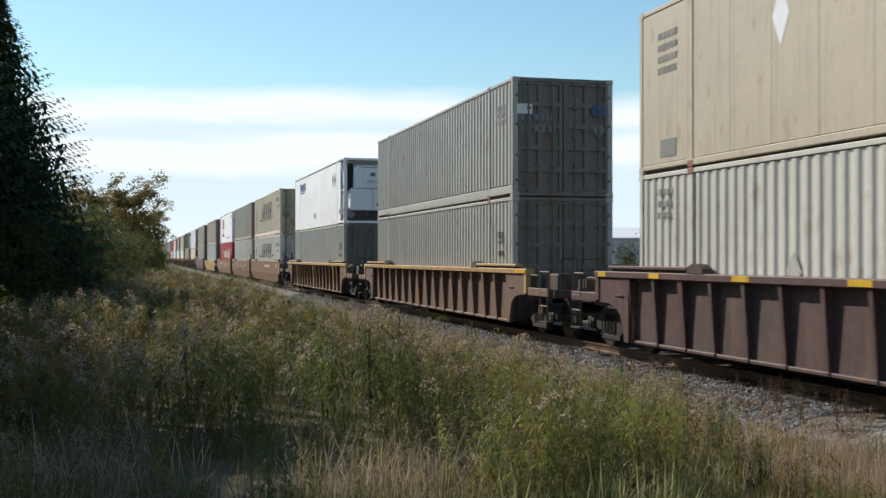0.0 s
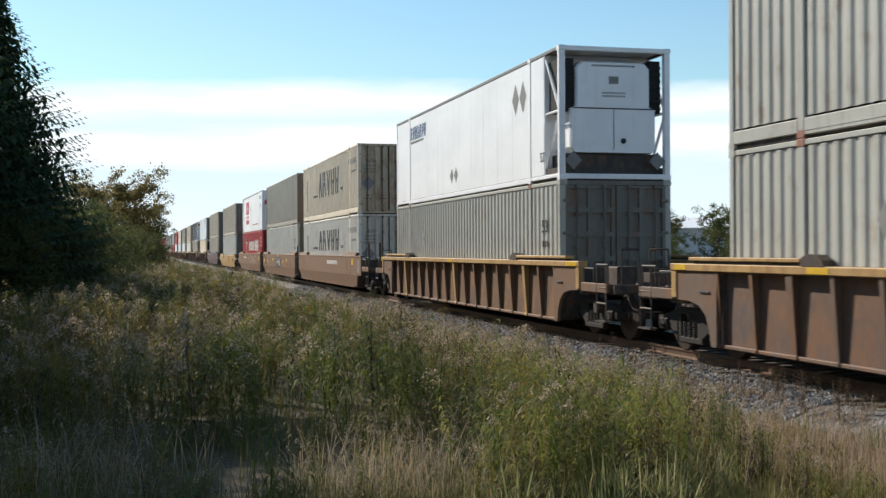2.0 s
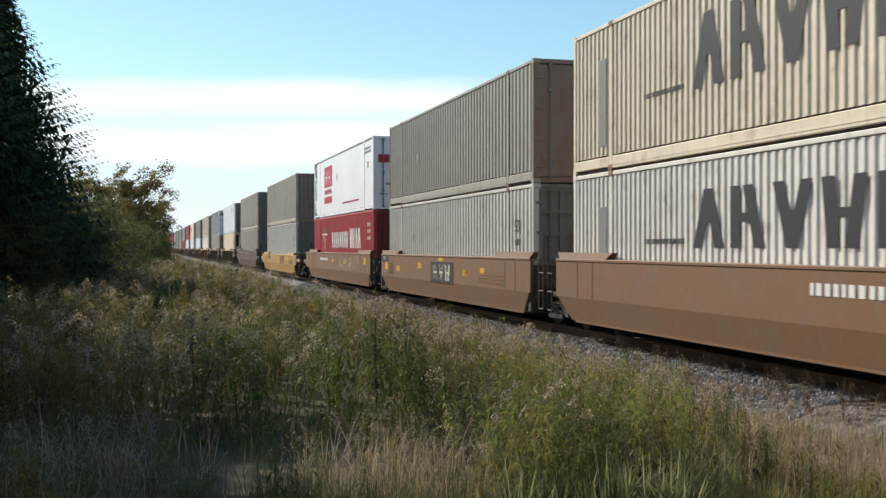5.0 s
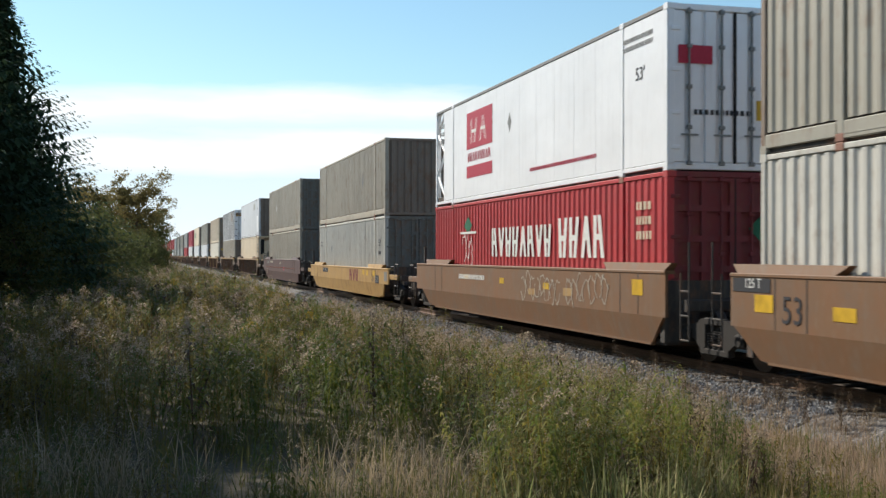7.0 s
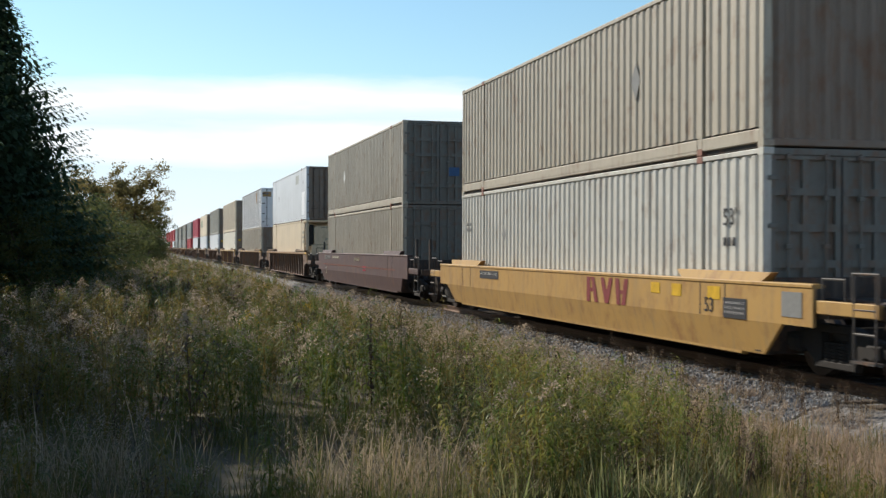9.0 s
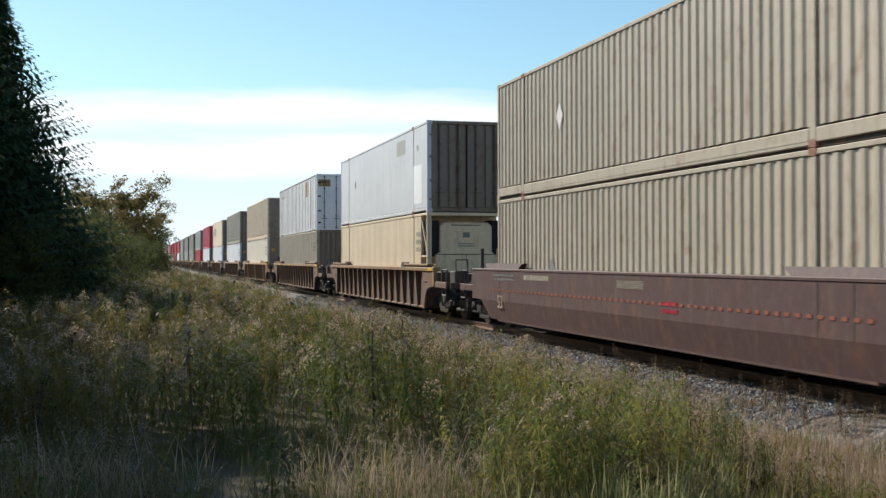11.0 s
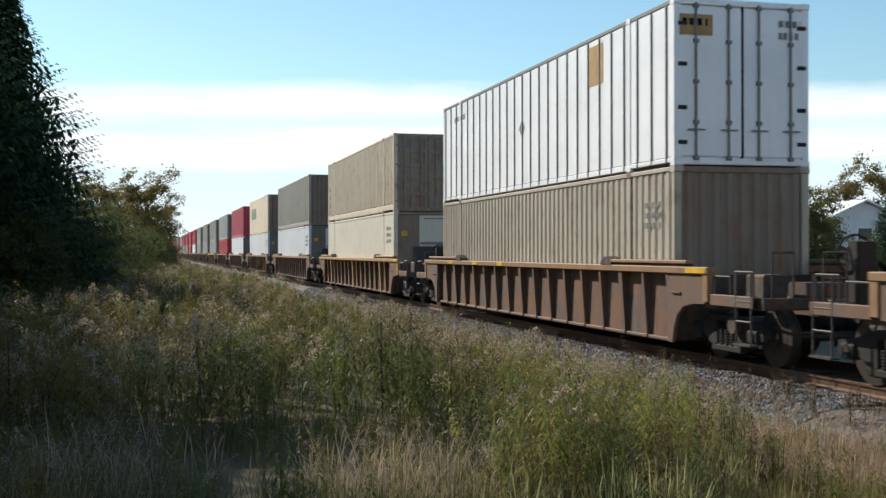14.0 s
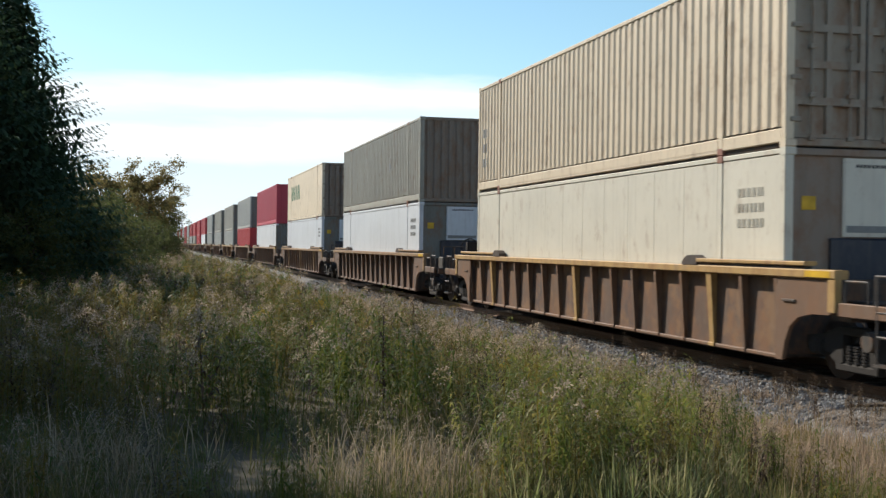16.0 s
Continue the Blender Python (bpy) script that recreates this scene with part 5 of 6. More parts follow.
def weed_head(seed, top):
    """Gone-to-seed plume: a loose dome of arching sprays set with down."""
    s = Sprig(seed + 500)
    r = s.r
    a0 = r.uniform(0, 6.28)
    for i in range(9):
        a, f = a0 + r.gauss(0, 1.2), r.uniform(0.86, 1.0)
        ln = r.uniform(0.09, 0.21) * (1.3 - f * 0.4)
        base = top * f
        for k in range(10):
            u = k / 9
            p = base + Vector((math.cos(a) * ln * u, math.sin(a) * ln * u, 0.11 * u - 0.18 * u * u + (1 - f) * 0.12))
            s.flake(p + Vector((r.gauss(0, 0.010), r.gauss(0, 0.010), r.gauss(0, 0.010))), r.uniform(0.016, 0.034), 1)
    return s.arrays()


def grass_tuft(seed, n, h0, h1, width, spread, heads=True):
    s = Sprig(seed)
    r = s.r
    for i in range(n):
        a, h, out = r.uniform(0, 6.28), r.uniform(h0, h1), r.uniform(0.05, spread)
        b = (r.gauss(0, 0.05), r.gauss(0, 0.05), 0)
        w = (math.cos(a) * out, math.sin(a) * out, 1)
        s.blade(b, w, h, width, r.uniform(0.1, 0.7) if heads else r.uniform(0.02, 0.3))
        if heads and i % 3 == 0:
            d = Vector(w).normalized()
            for k in range(6):       # a loose one-sided ear
                e = a + r.gauss(0, 0.7)
                s.blade(Vector(b) + d * h * (0.74 + 0.045 * k) + Vector((0, 0, -0.07 * h)), (math.cos(e), math.sin(e), r.uniform(-0.2, 0.9)), r.uniform(0.04, 0.09), 0.010, 0.4)
    return s.arrays()


def spread_out(name, kinds, spots, material, label, category):
    """Sets the kinds of plant on the spots (kind, x, y, z, turn, size) and joins them into one mesh."""
    vs, ts, k = [], [], 0
    for i, x, y, z, a, sc in spots:
        v, t = kinds[i]
        c, s = math.cos(a) * sc, math.sin(a) * sc
        w = np.empty_like(v)
        w[:, 0], w[:, 1], w[:, 2] = v[:, 0] * c - v[:, 1] * s + x, v[:, 0] * s + v[:, 1] * c + y, v[:, 2] * sc + z
        vs.append(w)
        ts.append(t + k)
        k += len(v)
    ob = new(name, np_mesh(name, np.concatenate(vs), np.concatenate(ts), material))
    return tagged(ob, label, category, "", "stuff")


M_WEED = leafy("goldenrod_leaf", (0.062, 0.105, 0.018), (0.155, 0.155, 0.028), 0.42, 0.55)
M_WEED2 = leafy("yellowing_goldenrod_leaf", (0.24, 0.185, 0.038), (0.120, 0.090, 0.030), 0.45, 0.55)
# lighter, yellower copy of the goldenrod leaf: sunlight is put into its colour
M_SUNLIT = leafy("fresh_goldenrod_leaf", (0.125, 0.190, 0.036), (0.34, 0.28, 0.075), 0.5, 0.42, 1.2)
M_DOWN = leafy("seed_down", (0.54, 0.44, 0.33), (0.29, 0.215, 0.145), 0.5, 0.9)
M_DRY = leafy("dry_grass", (0.43, 0.34, 0.22), (0.26, 0.185, 0.11), 0.45)
M_GRASS = leafy("green_grass", (0.11, 0.14, 0.038), (0.26, 0.20, 0.09), 0.45)
# green grass made paler, so the blades look sunlit by colour
M_BLADE = leafy("bright_grass_blade", (0.17, 0.22, 0.07), (0.38, 0.33, 0.18), 0.5)
# dry grass raised in brightness, standing in for sun on the stalks
M_STRAW = leafy("bright_straw", (0.47, 0.38, 0.26), (0.29, 0.22, 0.135), 0.4)
M_TOE = leafy("rusty_dry_grass", (0.46, 0.36, 0.26), (0.31, 0.22, 0.15), 0.45)
M_DEAD = leafy("dead_stem", (0.10, 0.065, 0.038), (0.06, 0.04, 0.028), 0.2)
M_BLOOM = leafy("goldenrod_bloom", (0.50, 0.36, 0.04), (0.30, 0.22, 0.04), 0.3)


def plant_field():
    rnd = random.Random(21)
    greens = [weed_green(i) for i in range(8)]
    kinds = [g[0] for g in greens] + [weed_green(40 + i, True)[0] for i in range(8)]
    downs = [weed_head(i, g[1]) for i, g in enumerate(greens)]
    weeds, sunlit, yellow, heads, dead, dry, low, bloom = [], [], [], [], [], [], [], []

    def tall(x, y):
        """Height of the weeds: full over the field, lower towards the ballast and round the bare patch."""
        h = 0.98 + 0.42 * noise.noise((x * 0.7, y * 0.55, 7))
        if x > 4.8:
            h *= max(0.42, 1 - (x - 4.8) * 0.24)
        d = math.hypot((x - 0.75) / 1.5, (y - 8.9) / 1.25)
        if x > 1.4 and y < 9.9:
            h *= 0.55 if not 0.30 < x / y < 0.50 else 0.8
        if d < 1:
            h *= 0.28
        elif d < 1.5:
            h *= 0.5 + 0.5 * (d - 1)
        return h

    def inside(x, y):
        return -0.16 * y - 0.8 < x < 0.75 * y

    for y0, y1, dens in ((7.2, 12, 13), (12, 18, 12), (18, 28, 10), (28, 45, 8), (45, 80, 4), (80, 160, 1.5)):
        for i in range(int((y1 - y0) * 13 * dens)):
            x, y = rnd.uniform(-5, 8.2), rnd.uniform(y0, y1)
            if not inside(x, y):
                continue
            h = tall(x, y)
            sparse = 0.8 if x < 4.8 else max(0.16, 0.8 - (x - 4.8) * 0.24)
            if noise.noise((x * 1.3, y * 0.9, 19)) < -0.22:        # gaps between the clumps
                continue
            if rnd.random() > sparse or (h < 0.4 and rnd.random() > 0.45):
                continue
            k, a, sc = rnd.randrange(8), rnd.uniform(0, 6.28), h * rnd.uniform(0.72, 1.12) * (1.15 if y > 45 else 1)
            spot = (k, x, y, ground_z(x, y) - 0.02, a, sc)
            q = rnd.random()
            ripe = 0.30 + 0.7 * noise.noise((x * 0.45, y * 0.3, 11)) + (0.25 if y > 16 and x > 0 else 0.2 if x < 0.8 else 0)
            # wedge from the camera where weeds take the brighter leaf colour for sunlight
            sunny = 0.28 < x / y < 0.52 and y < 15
            (dead if q < (0.10 if sunny else 0.13) else yellow if rnd.random() < ripe else sunlit if sunny else weeds).append(spot if y < 24 else (k + 8, *spot[1:]))
            if rnd.random() < (0.42 if y < 17 else 0.22) + 0.7 * noise.noise((x * 0.6, y * 0.45, 2)):
                (bloom if rnd.random() < 0.05 else heads).append(spot) if (y > 10.5 or rnd.random() < 0.3) and (x < 5.5 or rnd.random() < 0.5) else None
    for x, y, sc in ((6.0, 13.3, 1.05), (6.05, 12.3, 0.95), (5.8, 13.6, 0.9), (5.5, 15.6, 1.0), (5.9, 12.7, 0.85), (5.2, 14.2, 1.05), (5.6, 11.9, 0.9), (4.9, 12.8, 1.0)):      # tall plants at the edge of the weeds
        spot = (rnd.randrange(8), x, y, ground_z(x, y) - 0.02, rnd.uniform(0, 6.28), sc)
        weeds.append(spot)
        heads.append(spot)
    for i in range(150):       # more green plants before the dry strip, in the sunlit leaf colour
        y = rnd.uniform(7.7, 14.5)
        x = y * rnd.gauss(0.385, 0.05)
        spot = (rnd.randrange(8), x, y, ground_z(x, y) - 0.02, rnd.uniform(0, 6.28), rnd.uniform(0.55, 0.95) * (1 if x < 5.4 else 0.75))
        sunlit.append(spot)
        if rnd.random() < 0.32:
            heads.append(spot)
    tufts = [grass_tuft(60 + i, 10, 0.40, 0.95, 0.008, 0.8) for i in range(5)]
    shorts = [grass_tuft(80 + i, 20, 0.10, 0.32, 0.006, 0.9, False) for i in range(5)]
    for i in range(4600):
        y = 7.4 + 34 * rnd.random() ** 1.8
        x = rnd.uniform(-3.5, 8.4)
        if not inside(x, y):
            continue
        strip = x > 5.2
        edge = math.hypot((x - 1.7) / 0.9, (y - 8.2) / 0.8) < 1 or (x < 0.1 and y < 9.4) or (y < 9.4 and x > 1.2)
        if rnd.random() > (0.5 if strip else 0.15 if x > 2.6 else 0.5 if edge else 0.08):
            continue
        if math.hypot((x - 0.75) / 1.1, (y - 8.9) / 0.9) < 1:
            continue
        dry.append((rnd.randrange(5), x, y, ground_z(x, y) - 0.02, rnd.uniform(0, 6.28), rnd.uniform(0.35, 0.65) if strip else rnd.uniform(0.45, 0.9) if x < 0.2 else rnd.uniform(0.35, 0.75)))
    for i in range(5200):
        y = 7.2 + 40 * rnd.random() ** 1.7
        x = rnd.uniform(-3.5, 8.6)
        if inside(x, y) and not (math.hypot((x - 0.75) / 0.9, (y - 8.9) / 0.7) < 1 and rnd.random() < 0.45):
            low.append((rnd.randrange(5), x, y, ground_z(x, y) - 0.01, rnd.uniform(0, 6.28), rnd.uniform(0.7, 1.5)))
    for i in range(420):       # stray stalks in the stones beside the ties
        y = 12 + 40 * rnd.random() ** 1.5
        x = rnd.uniform(8.0, 8.75)
        (dry if rnd.random() < 0.6 else dead).append((rnd.randrange(5), x, y, -0.24 - max(0, 8.3 - x) * 0.38, rnd.uniform(0, 6.28), rnd.uniform(0.22, 0.48)))
    toe = []
    for i in range(4200):      # fine rusty grass between the weeds and the stones
        y, x = 9.0 + 42 * rnd.random() ** 1.6, rnd.uniform(5.2, 8.25)
        if rnd.random() > (x - 5.2) / 1.2:
            continue
        z = ground_z(x, y) if x < 7.35 else max(ground_z(x, y), -0.62 + (x - 7.295) * 0.36)
        toe.append((rnd.randrange(5), x, y, z - 0.01, rnd.uniform(0, 6.28), rnd.uniform(0.9, 1.5) * (1.0 if x < 7.5 else 0.6)))
    blades = []
    for i in range(170):       # long green blades before the weeds, added in a sunlit colour to brighten them
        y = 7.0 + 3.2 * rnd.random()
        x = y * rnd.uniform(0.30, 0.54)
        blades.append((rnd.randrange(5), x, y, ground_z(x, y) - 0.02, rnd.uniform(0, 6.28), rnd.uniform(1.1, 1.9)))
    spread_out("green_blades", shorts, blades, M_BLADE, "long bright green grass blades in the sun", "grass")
    far = []
    for i in range(700):      # rough growth beyond the line
        y, x = rnd.uniform(20, 130), rnd.uniform(15, 40)
        far.append((8 + rnd.randrange(8), x, y, ground_z(x, y), rnd.uniform(0, 6.28), rnd.uniform(0.8, 1.5)))
    stalks = []       # bent straw at the edge of the bare patch, sunlight put into its colour
    for cx, cy, rx, ry, n in ((1.75, 8.5, 0.6, 0.45, 30), (-0.35, 9.0, 0.5, 0.5, 30), (2.6, 8.7, 0.8, 0.4, 16), (4.4, 9.6, 1.1, 0.5, 14)):
        for i in range(n):
            x, y = rnd.gauss(cx, rx * 0.6), rnd.gauss(cy, ry * 0.6)
            stalks.append((rnd.randrange(5), x, y, ground_z(x, y) - 0.02, rnd.uniform(0, 6.28), rnd.uniform(0.45, 0.85) if x > 0.5 else rnd.uniform(0.6, 1.05)))
    bents = [grass_tuft(120 + i, 8, 0.5, 1.0, 0.009, 0.75) for i in range(5)]
    spread_out("straw_stalks", bents, stalks, M_STRAW, "bright bent straw stalks with drooping seed heads", "grass")
    spread_out("weeds", kinds, weeds, M_WEED, "dense green goldenrod weeds gone to seed", "weeds")
    spread_out("weed_seed_heads", downs, heads, M_DOWN, "fluffy pale seed heads on the weeds", "seed heads")
    spread_out("fresh_weeds", kinds, sunlit, M_SUNLIT, "bright fresh green goldenrod weeds in the sun", "weeds")
    spread_out("yellowing_weeds", kinds, yellow, M_WEED2, "yellowing goldenrod weeds with withering leaves", "weeds")
    spread_out("dead_weeds", kinds, dead, M_DEAD, "dead brown weed stems with withered leaves", "weeds")
    spread_out("weed_blossoms", downs, bloom, M_BLOOM, "few yellow goldenrod blossoms among the weeds", "flowers")
    spread_out("dry_grass", tufts, dry, M_DRY, "tall straw-coloured dry grass with seed heads", "grass")
    spread_out("low_grass", shorts, low, M_GRASS, "short green and yellowing grass on the soil", "grass")
    spread_out("ballast_grass", shorts, toe, M_TOE, "fine rusty dry grass at the ballast's foot", "grass")
    spread_out("far_weeds", kinds, far, M_DRY, "brown rough weeds beyond the railway line", "weeds")


plant_field()

# ---- trees ----
M_BARK = plain("grey_brown_bark", (0.09, 0.07, 0.055), 0.95, 0, 0.5, 8, 0.6)
M_NEEDLE = leafy("spruce_needles", (0.040, 0.078, 0.042), (0.066, 0.104, 0.052), 0.25, 0.7, 0.8)
M_LEAF = leafy("dull_green_leaves", (0.085, 0.105, 0.036), (0.125, 0.128, 0.046), 0.4, 0.65, 0.5)
M_LEAF2 = leafy("autumn_leaves", (0.19, 0.155, 0.056), (0.23, 0.18, 0.070), 0.5, 0.65, 0.5)
M_LEAF3 = leafy("rust_leaves", (0.16, 0.075, 0.035), (0.11, 0.07, 0.03), 0.3, 0.65, 0.5)
M_SHRUB = leafy("dark_shrub_leaves", (0.075, 0.100, 0.036), (0.125, 0.125, 0.044), 0.45, 0.65, 0.6)


def trunk_and_limbs(h, r, limbs, seed, lean=0.05):
    g, rnd = G(), random.Random(seed)
    pts = [Vector((rnd.gauss(0, lean) * k, rnd.gauss(0, lean) * k, h * k / 4)) for k in range(5)]
    for k in range(4):
        g.cyl(pts[k], pts[k + 1], r * (1 - 0.22 * k), 8, r * (0.78 - 0.22 * k))
    ends = []
    for i in range(limbs):
        f = rnd.uniform(0.25, 0.95)
        b = pts[int(f * 4)].lerp(pts[min(4, int(f * 4) + 1)], f * 4 % 1)
        a = rnd.uniform(0, 6.28)
        e = b + Vector((math.cos(a), math.sin(a), rnd.uniform(0.4, 1.1))) * h * rnd.uniform(0.16, 0.32)
        g.cyl(b, e, r * 0.32, 5, r * 0.08)
        ends.append(e)
    return g, ends


def broadleaf(name, seed, h, rad, n_clumps, per, mat_leaf, label, low=0.18, size=0.23):
    t = tagged(new(name), label, "tree")
    g, ends = trunk_and_limbs(h * 0.82, h * 0.017 + 0.04, 14, seed)
    part("trunk", g, M_BARK, t)
    s = Sprig(seed)
    r = s.r
    lobes = []        # the crown swells and thins in a handful of lobes of unlike height
    for i in range(9):
        z = low + (0.86 - low) * (i + 0.5) / 9
        w = rad * 0.62 * math.sqrt(max(0.06, 1 - ((z - 0.45) / 0.55) ** 2)) * r.uniform(0.5, 1.1)
        a = i * 2.4 + r.uniform(-0.4, 0.4)
        lobes.append((Vector((math.cos(a) * w, math.sin(a) * w, z * h)), rad * r.uniform(0.38, 0.58)))
    for i in range(n_clumps):
        if i < len(ends) * 2:
            c = ends[i % len(ends)] + Vector((r.gauss(0, 0.3), r.gauss(0, 0.3), r.gauss(0.1, 0.3)))
        else:
            c0, cr = r.choice(lobes)
            d = Vector((r.gauss(0, 1), r.gauss(0, 1), r.gauss(0.25, 1))).normalized()
            c = c0 + d * cr * r.uniform(0.25, 1.12)
            c.z = max(c.z, low * h * 0.5)
        q = rad * r.uniform(0.06, 0.12)
        for k in range(per):
            s.flake(c + Vector((r.gauss(0, q), r.gauss(0, q), r.gauss(0, q * 0.7))), size * r.uniform(0.5, 1.1), 0.8)
    ob = new("crown", np_mesh("crown", *s.arrays(), mat_leaf))
    ob.parent = t
    return t


def spruce(name, seed, h, rad, label):
    t = tagged(new(name), label, "tree")
    part("trunk", G().cyl((0, 0, -0.1), (0, 0, h * 0.97), 0.16, 8, 0.02), M_BARK, t)
    s = Sprig(seed)
    r = s.r
    z = 0.25
    while z < h:
        f, d = 1 - z / h, h - z
        ln0 = min(0.53 * d + 0.10, rad + 0.05 * d)
        n = 9 + int(7 * f)
        a0 = r.uniform(0, 6.28)
        for i in range(n):
            a = a0 + 6.28 * i / n + r.gauss(0, 0.15)
            ln = ln0 * r.choice((r.uniform(0.80, 1.0), r.uniform(0.92, 1.12)))
            up = 0.20 - 0.46 * f
            m = max(4, int(ln / 0.175))
            for k in range(m):
                u = (k + 0.5) / m
                p = Vector((math.cos(a) * ln * u, math.sin(a) * ln * u, z + up * ln * u + 0.16 * ln * u * u))
                for q in (-1, 1):       # flat spray: twigs on both sides, shorter towards the bough's tip
                    side = a + q * r.uniform(0.45, 1.05)
                    tw = (0.16 + 0.40 * (1 - u)) * r.uniform(0.7, 1.15)
                    s.blade(p, (math.cos(side), math.sin(side), r.uniform(-0.45, 0.12)), tw, 0.07 + 0.09 * (1 - u), r.uniform(0.0, 0.35))
                if u < 0.75:            # hanging twigs close the crown
                    side = r.uniform(0, 6.28)
                    s.blade(p, (math.cos(side), math.sin(side), -0.9), r.uniform(0.25, 0.45), 0.16, 0.1)
            s.blade((math.cos(a) * ln * 0.9, math.sin(a) * ln * 0.9, z + up * ln * 0.9 + 0.13 * ln), (math.cos(a), math.sin(a), r.uniform(-0.2, 0.4)), r.uniform(0.12, 0.24), 0.09, 0.0)
        z += r.uniform(0.16, 0.28) * (0.75 + 0.4 * f)
    ob = new("crown", np_mesh("crown", *s.arrays(), M_NEEDLE))
    ob.parent = t
    return t


def stand(t, x, y, turn=0, size=1.0, tall=1.0):
    t.matrix_basis = pose(x, y, ground_z(x, y) if abs(x) < 60 else -0.3, 0, 0, turn) @ Matrix.Diagonal((size, size, size * tall, 1))
    return t


def plant_trees():
    a = spruce("spruce_tree", 3, 11.0, 4.1, "tall dark green spruce at the field's edge")
    b = spruce("spruce_tree", 9, 12.0, 4.2, "tall dense dark spruce in the row of trees")
    stand(a, -4.75, 42.6)
    stand(b, -6.0, 38.0)
    for src, x, y, turn, size in ((a, -7.0, 46.5, 70, 1.12), (b, -8.6, 32.0, 140, 0.95), 
                                  (a, -5.4, 52.0, 10, 0.82)):
        copy_thing(src, pose(x, y, ground_z(x, y), 0, 0, turn) @ Matrix.Diagonal((size, size, size, 1)))
    c = broadleaf("autumn_tree", 5, 8.0, 2.7, 140, 66, M_LEAF2, "thin-crowned tree with yellowing autumn leaves", 0.15)
    d = broadleaf("broadleaf_tree", 6, 7.2, 2.7, 140, 60, M_LEAF, "broadleaf tree with dull green leaves", 0.08)
    stand(c, -0.35, 95.0)
    stand(d, 0.7, 97.0, 40, 0.78)
    for src, x, y, turn, size in ((c, -8.2, 26.5, 80, 1.3), (c, -7.2, 21.0, 30, 1.3), (b, -6.1, 17.0, 200, 0.88), (c, -7.4, 13.0, 120, 1.4), (c, -2.2, 92.0, 60, 0.98), (c, -3.6, 88.0, 130, 0.95), (d, -2.0, 80.0, 90, 0.85), (d, -3.6, 70.0, 10, 0.85), (c, -4.6, 64.0, 200, 0.80), (d, -5.2, 58.0, 300, 0.85), (c, 1.0, 118.0, 30, 0.9), (d, 0.2, 135.0, 80, 0.9), (d, 1.2, 165.0, 130, 0.9), (c, 1.0, 210.0, 130, 1.0), (d, 1.5, 260.0, 20, 1.0)):
        copy_thing(src, pose(x, y, ground_z(x, y), 0, 0, turn) @ Matrix.Diagonal((size, size, size, 1)))
    s = broadleaf("shrub", 11, 2.7, 1.6, 90, 46, M_SHRUB, "dark leafy shrub at the edge of the field", 0.02, 0.11)
    s["category"] = "shrub"
    stand(s, -3.4, 36.0)
    for x, y, turn, size in ((-3.6, 36.5, 40, 1.1), (-3.4, 40.0, 90, 1.15), (-2.3, 44.0, 140, 1.1), (-1.6, 49.0, 200, 1.1), (-1.0, 55.0, 250, 1.05), (-0.8, 62.0, 20, 1.15), (-0.6, 70.0, 80, 1.15), (0.0, 78.0, 130, 1.1), (0.6, 86.0, 190, 1.2), (-3.0, 52.0, 10, 1.5), (-2.4, 60.0, 66, 1.45), (1.0, 92.0, 10, 1.1), (-4.6, 34.0, 160, 1.0), (1.6, 105.0, 70, 1.1), (1.8, 125.0, 100, 1.1)):
        copy_thing(s, pose(x, y, ground_z(x, y), 0, 0, turn) @ Matrix.Diagonal((size, size, size, 1)))
    # beyond the line
    for src, x, y, turn, size in ((d, 36.5, 62.8, 20, 1.0), (d, 35.0, 65.6, 130, 0.85), (d, 39.5, 63.5, 200, 0.8), (d, 44.0, 70.0, 250, 0.85), (d, 32.5, 68.0, 250, 0.8), (d, 42.0, 75.0, 300, 0.95),
                                  (d, 38.0, 60.8, 95, 1.02), (c, 63.0, 97.2, 20, 1.22), (c, 67.0, 94.5, 160, 1.30), (d, 56.0, 92.0, 90, 1.0), (d, 64.0, 165.0, 90, 1.3), (d, 74.4, 168.0, 10, 1.15), (a, 49.3, 69.6, 200, 0.58)):
        copy_thing(src, pose(x, y, -0.3, 0, 0, turn) @ Matrix.Diagonal((size, size, size, 1)))
    rust = broadleaf("rust_coloured_tree", 15, 4.6, 1.9, 80, 40, M_LEAF3, "small tree with rust-brown autumn leaves", 0.05)
    stand(rust, 46.6, 75.6)
    for x, y, turn, size in ((30.0, 68.0, 50, 1.1), (29, 60, 20, 1.0), (33.0, 59, 80, 1.2), (41.0, 60.5, 130, 1.1), (46.0, 61.0, 200, 1.0), (31.0, 84.0, 200, 1.2)):
        copy_thing(s, pose(x, y, -0.3, 0, 0, turn) @ Matrix.Diagonal((size, size, size, 1)))


plant_trees()


# ---- beyond the line: a house, a long shed and a pole ----
M_SIDING = painted("white_siding", (0.72, 0.73, 0.74), 0.6, 0.15)
M_ROOF = plain("pale_roof_sheet", (0.80, 0.80, 0.80), 0.5, 0, 0.15, 3)
M_BRICK = plain("dark_brick_base", (0.11, 0.075, 0.06), 0.85, 0, 0.4, 6)
M_GLASS = plain("window_glass", (0.03, 0.035, 0.04), 0.08, 0, 0.0)


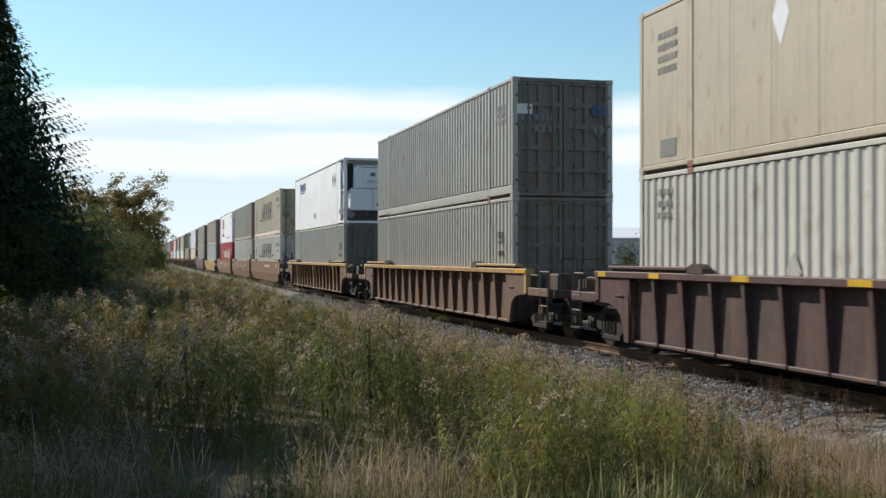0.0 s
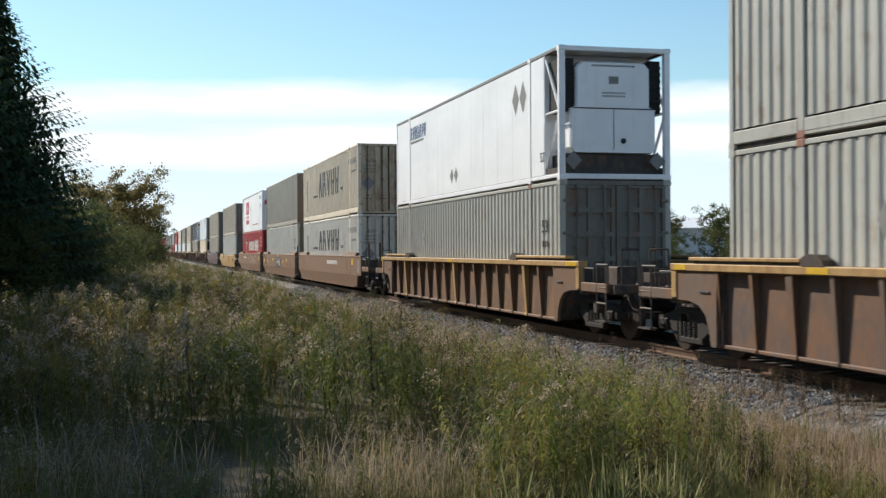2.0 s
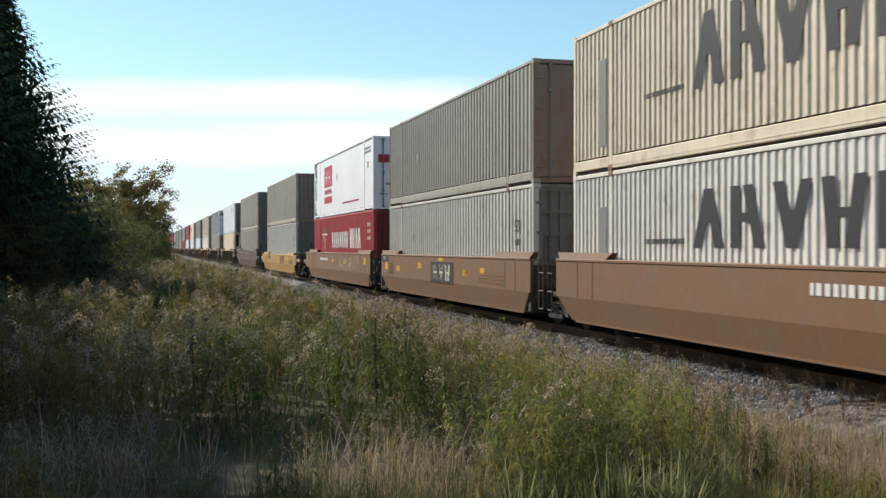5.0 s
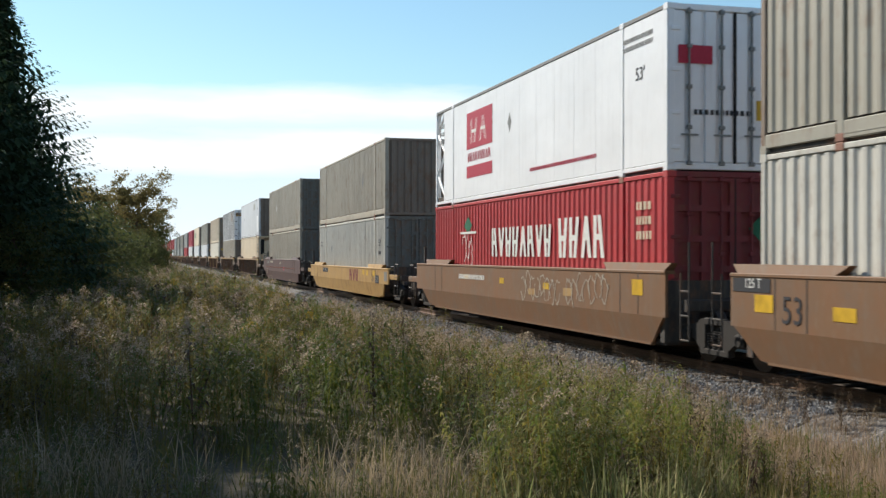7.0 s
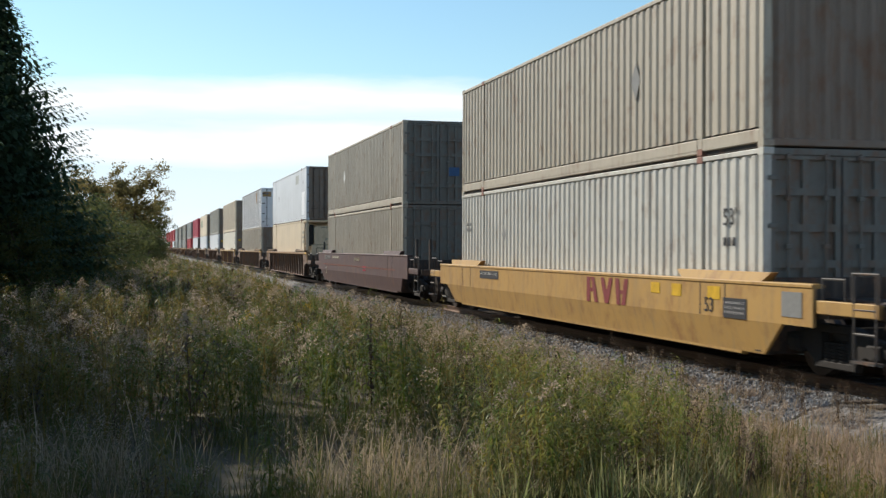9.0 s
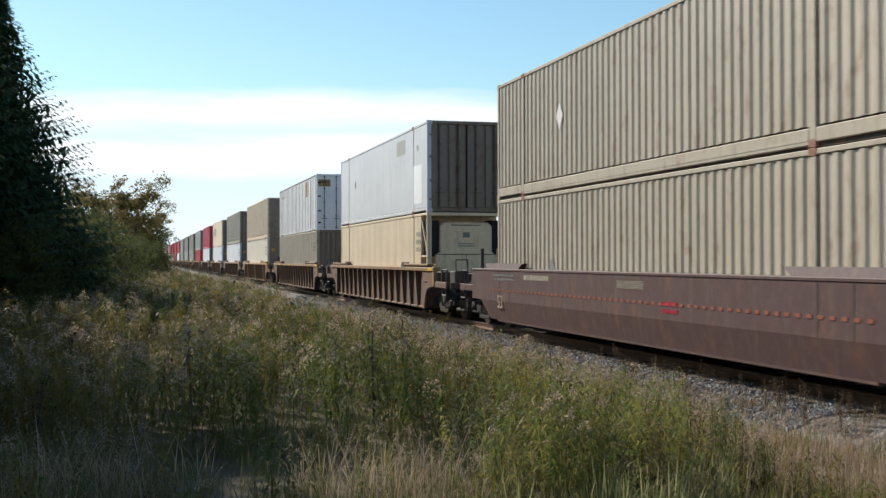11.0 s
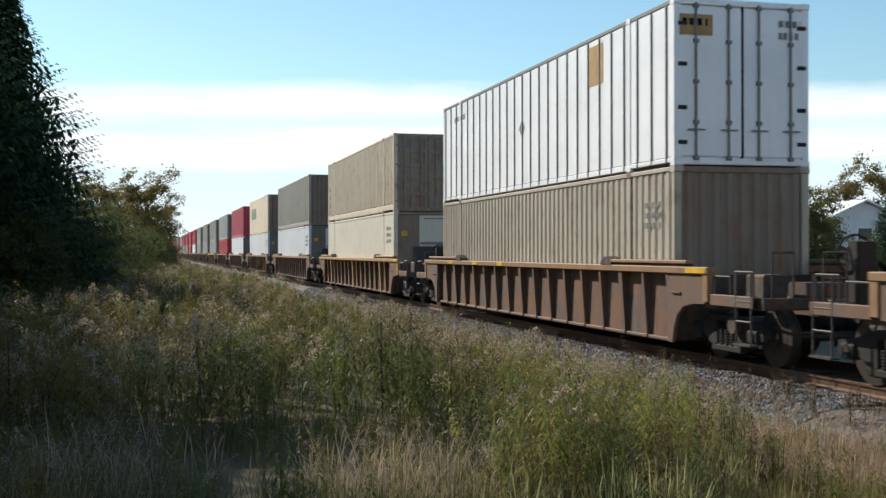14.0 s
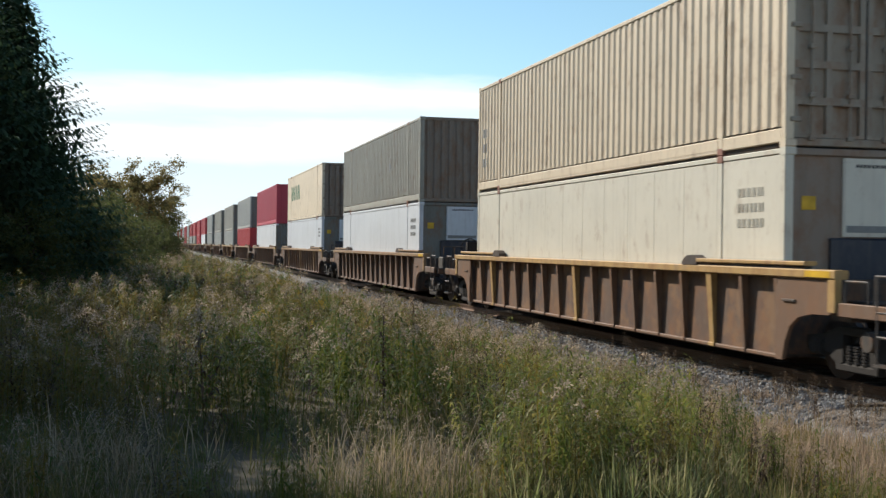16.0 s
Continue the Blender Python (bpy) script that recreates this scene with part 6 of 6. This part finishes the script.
def house():
    h = tagged(new("house"), "white-sided two-storey house with a dark lower storey", "house")
    part("lower_storey", G().box(-3.6, 3.6, -2.6, 2.6, 0, 2.4), M_BRICK, h, "dark brick lower storey")
    part("wall", G().add([(x, y, z) for y in (-2.7, 2.7) for x, z in ((-3.7, 2.4), (3.7, 2.4), (3.7, 4.6), (0, 6.2), (-3.7, 4.6))], [(0, 1, 2, 3, 4), (9, 8, 7, 6, 5), (0, 5, 6, 1), (1, 6, 7, 2), (2, 7, 8, 3), (3, 8, 9, 4), (4, 9, 5, 0)]), M_SIDING, h)
    for s in (-1, 1):
        part("roof", G().add([(s * 4.3, -3.2, 4.42), (s * 4.3, 3.2, 4.42), (0, 3.2, 6.32), (0, -3.2, 6.32), (s * 4.3, -3.2, 4.55), (s * 4.3, 3.2, 4.55), (0, 3.2, 6.46), (0, -3.2, 6.46)], [(0, 1, 2, 3), (4, 7, 6, 5), (0, 4, 5, 1), (1, 5, 6, 2), (2, 6, 7, 3), (3, 7, 4, 0)]), M_ROOF, h)
    for y in (-1.3, 1.3):
        w = part("window", G().box(-3.76, -3.69, y - 0.6, y + 0.6, 2.9, 4.0), PAINT["white"], h)
        part("pane", G().box(-3.78, -3.755, y - 0.5, y + 0.5, 3.0, 3.9), M_GLASS, w)
    w = part("window", G().box(-0.7, 0.7, -2.77, -2.69, 2.95, 4.1), PAINT["white"], h)
    part("pane", G().box(-0.6, 0.6, -2.79, -2.765, 3.05, 4.0), M_GLASS, w)
    h.matrix_basis = pose(59.2, 89.5, -0.3, 0, 0, -6)


def shed():
    h = tagged(new("long_shed"), "long low grey metal shed with a pale roof", "shed")
    part("wall", G().box(-14, 14, -5, 5, 0, 4.4), painted("grey_metal_siding", (0.58, 0.61, 0.62), 0.55, 0.2), h)
    for s in (-1, 1):
        part("roof", G().add([(-14.5, s * 5.6, 4.35), (14.5, s * 5.6, 4.35), (14.5, 0, 5.7), (-14.5, 0, 5.7), (-14.5, s * 5.6, 4.5), (14.5, s * 5.6, 4.5), (14.5, 0, 5.85), (-14.5, 0, 5.85)], [(0, 1, 2, 3), (4, 7, 6, 5), (0, 4, 5, 1), (1, 5, 6, 2), (2, 6, 7, 3), (3, 7, 4, 0)]), M_ROOF, h)
    for x in (-9, -3, 4):
        part("door", G().box(x - 1.6, x + 1.6, -5.06, -4.99, 0, 3.2), M_GLASS if x == -9 else M_ROOF, h)
    h.matrix_basis = pose(59.5, 134.0, -0.3, 0, 0, -18)


def pole():
    p = tagged(new("utility_pole"), "thin pale utility pole among the far trees", "pole")
    part("shaft", G().cyl((0, 0, 0), (0, 0, 5.2), 0.11, 8, 0.08), plain("pale_wood_pole", (0.55, 0.53, 0.50), 0.8), p)
    part("crossarm", G().box(-0.5, 0.5, -0.05, 0.05, 4.7, 4.82, 0.01), M_BARK, p)
    p.matrix_basis = pose(44.9, 73.0, -0.3)


house()
shed()
pole()


# ---- what moves: the whole train rolls towards the camera and past ----
def motions():
    run = [(0.0, 0.0), (1.5, 20.2), (2.0, 26.7), (2.5, 33.35), (3.0, 40.05), (3.5, 46.8), (4.2, 56.3), (6.3, 83.9), (7.0, 93.28), (8.0, 106.65), (9.0, 120.3), (11.5, 153.9), (12.5, 167.45), (14.0, 187.85), (15.0, 201.4), (16.0, 214.85)]
    for ob in TRAIN:
        x, y, z = ob.matrix_basis.translation
        walk(ob, [(t, pose(x, y - s, z)) for t, s in run])
    def gone(t):
        for (t0, s0), (t1, s1) in zip(run, run[1:]):
            if t <= t1:
                return s0 + (s1 - s0) * (t - t0) / (t1 - t0)
        return run[-1][1]
    turns = [(k / 30, math.degrees(gone(k / 30) / 0.46)) for k in range(481)]
    for w, dy in WHEELSETS:
        walk(w, [(t, pose(0, dy, 0.46, a, 0, 0)) for t, a in turns])


motions()
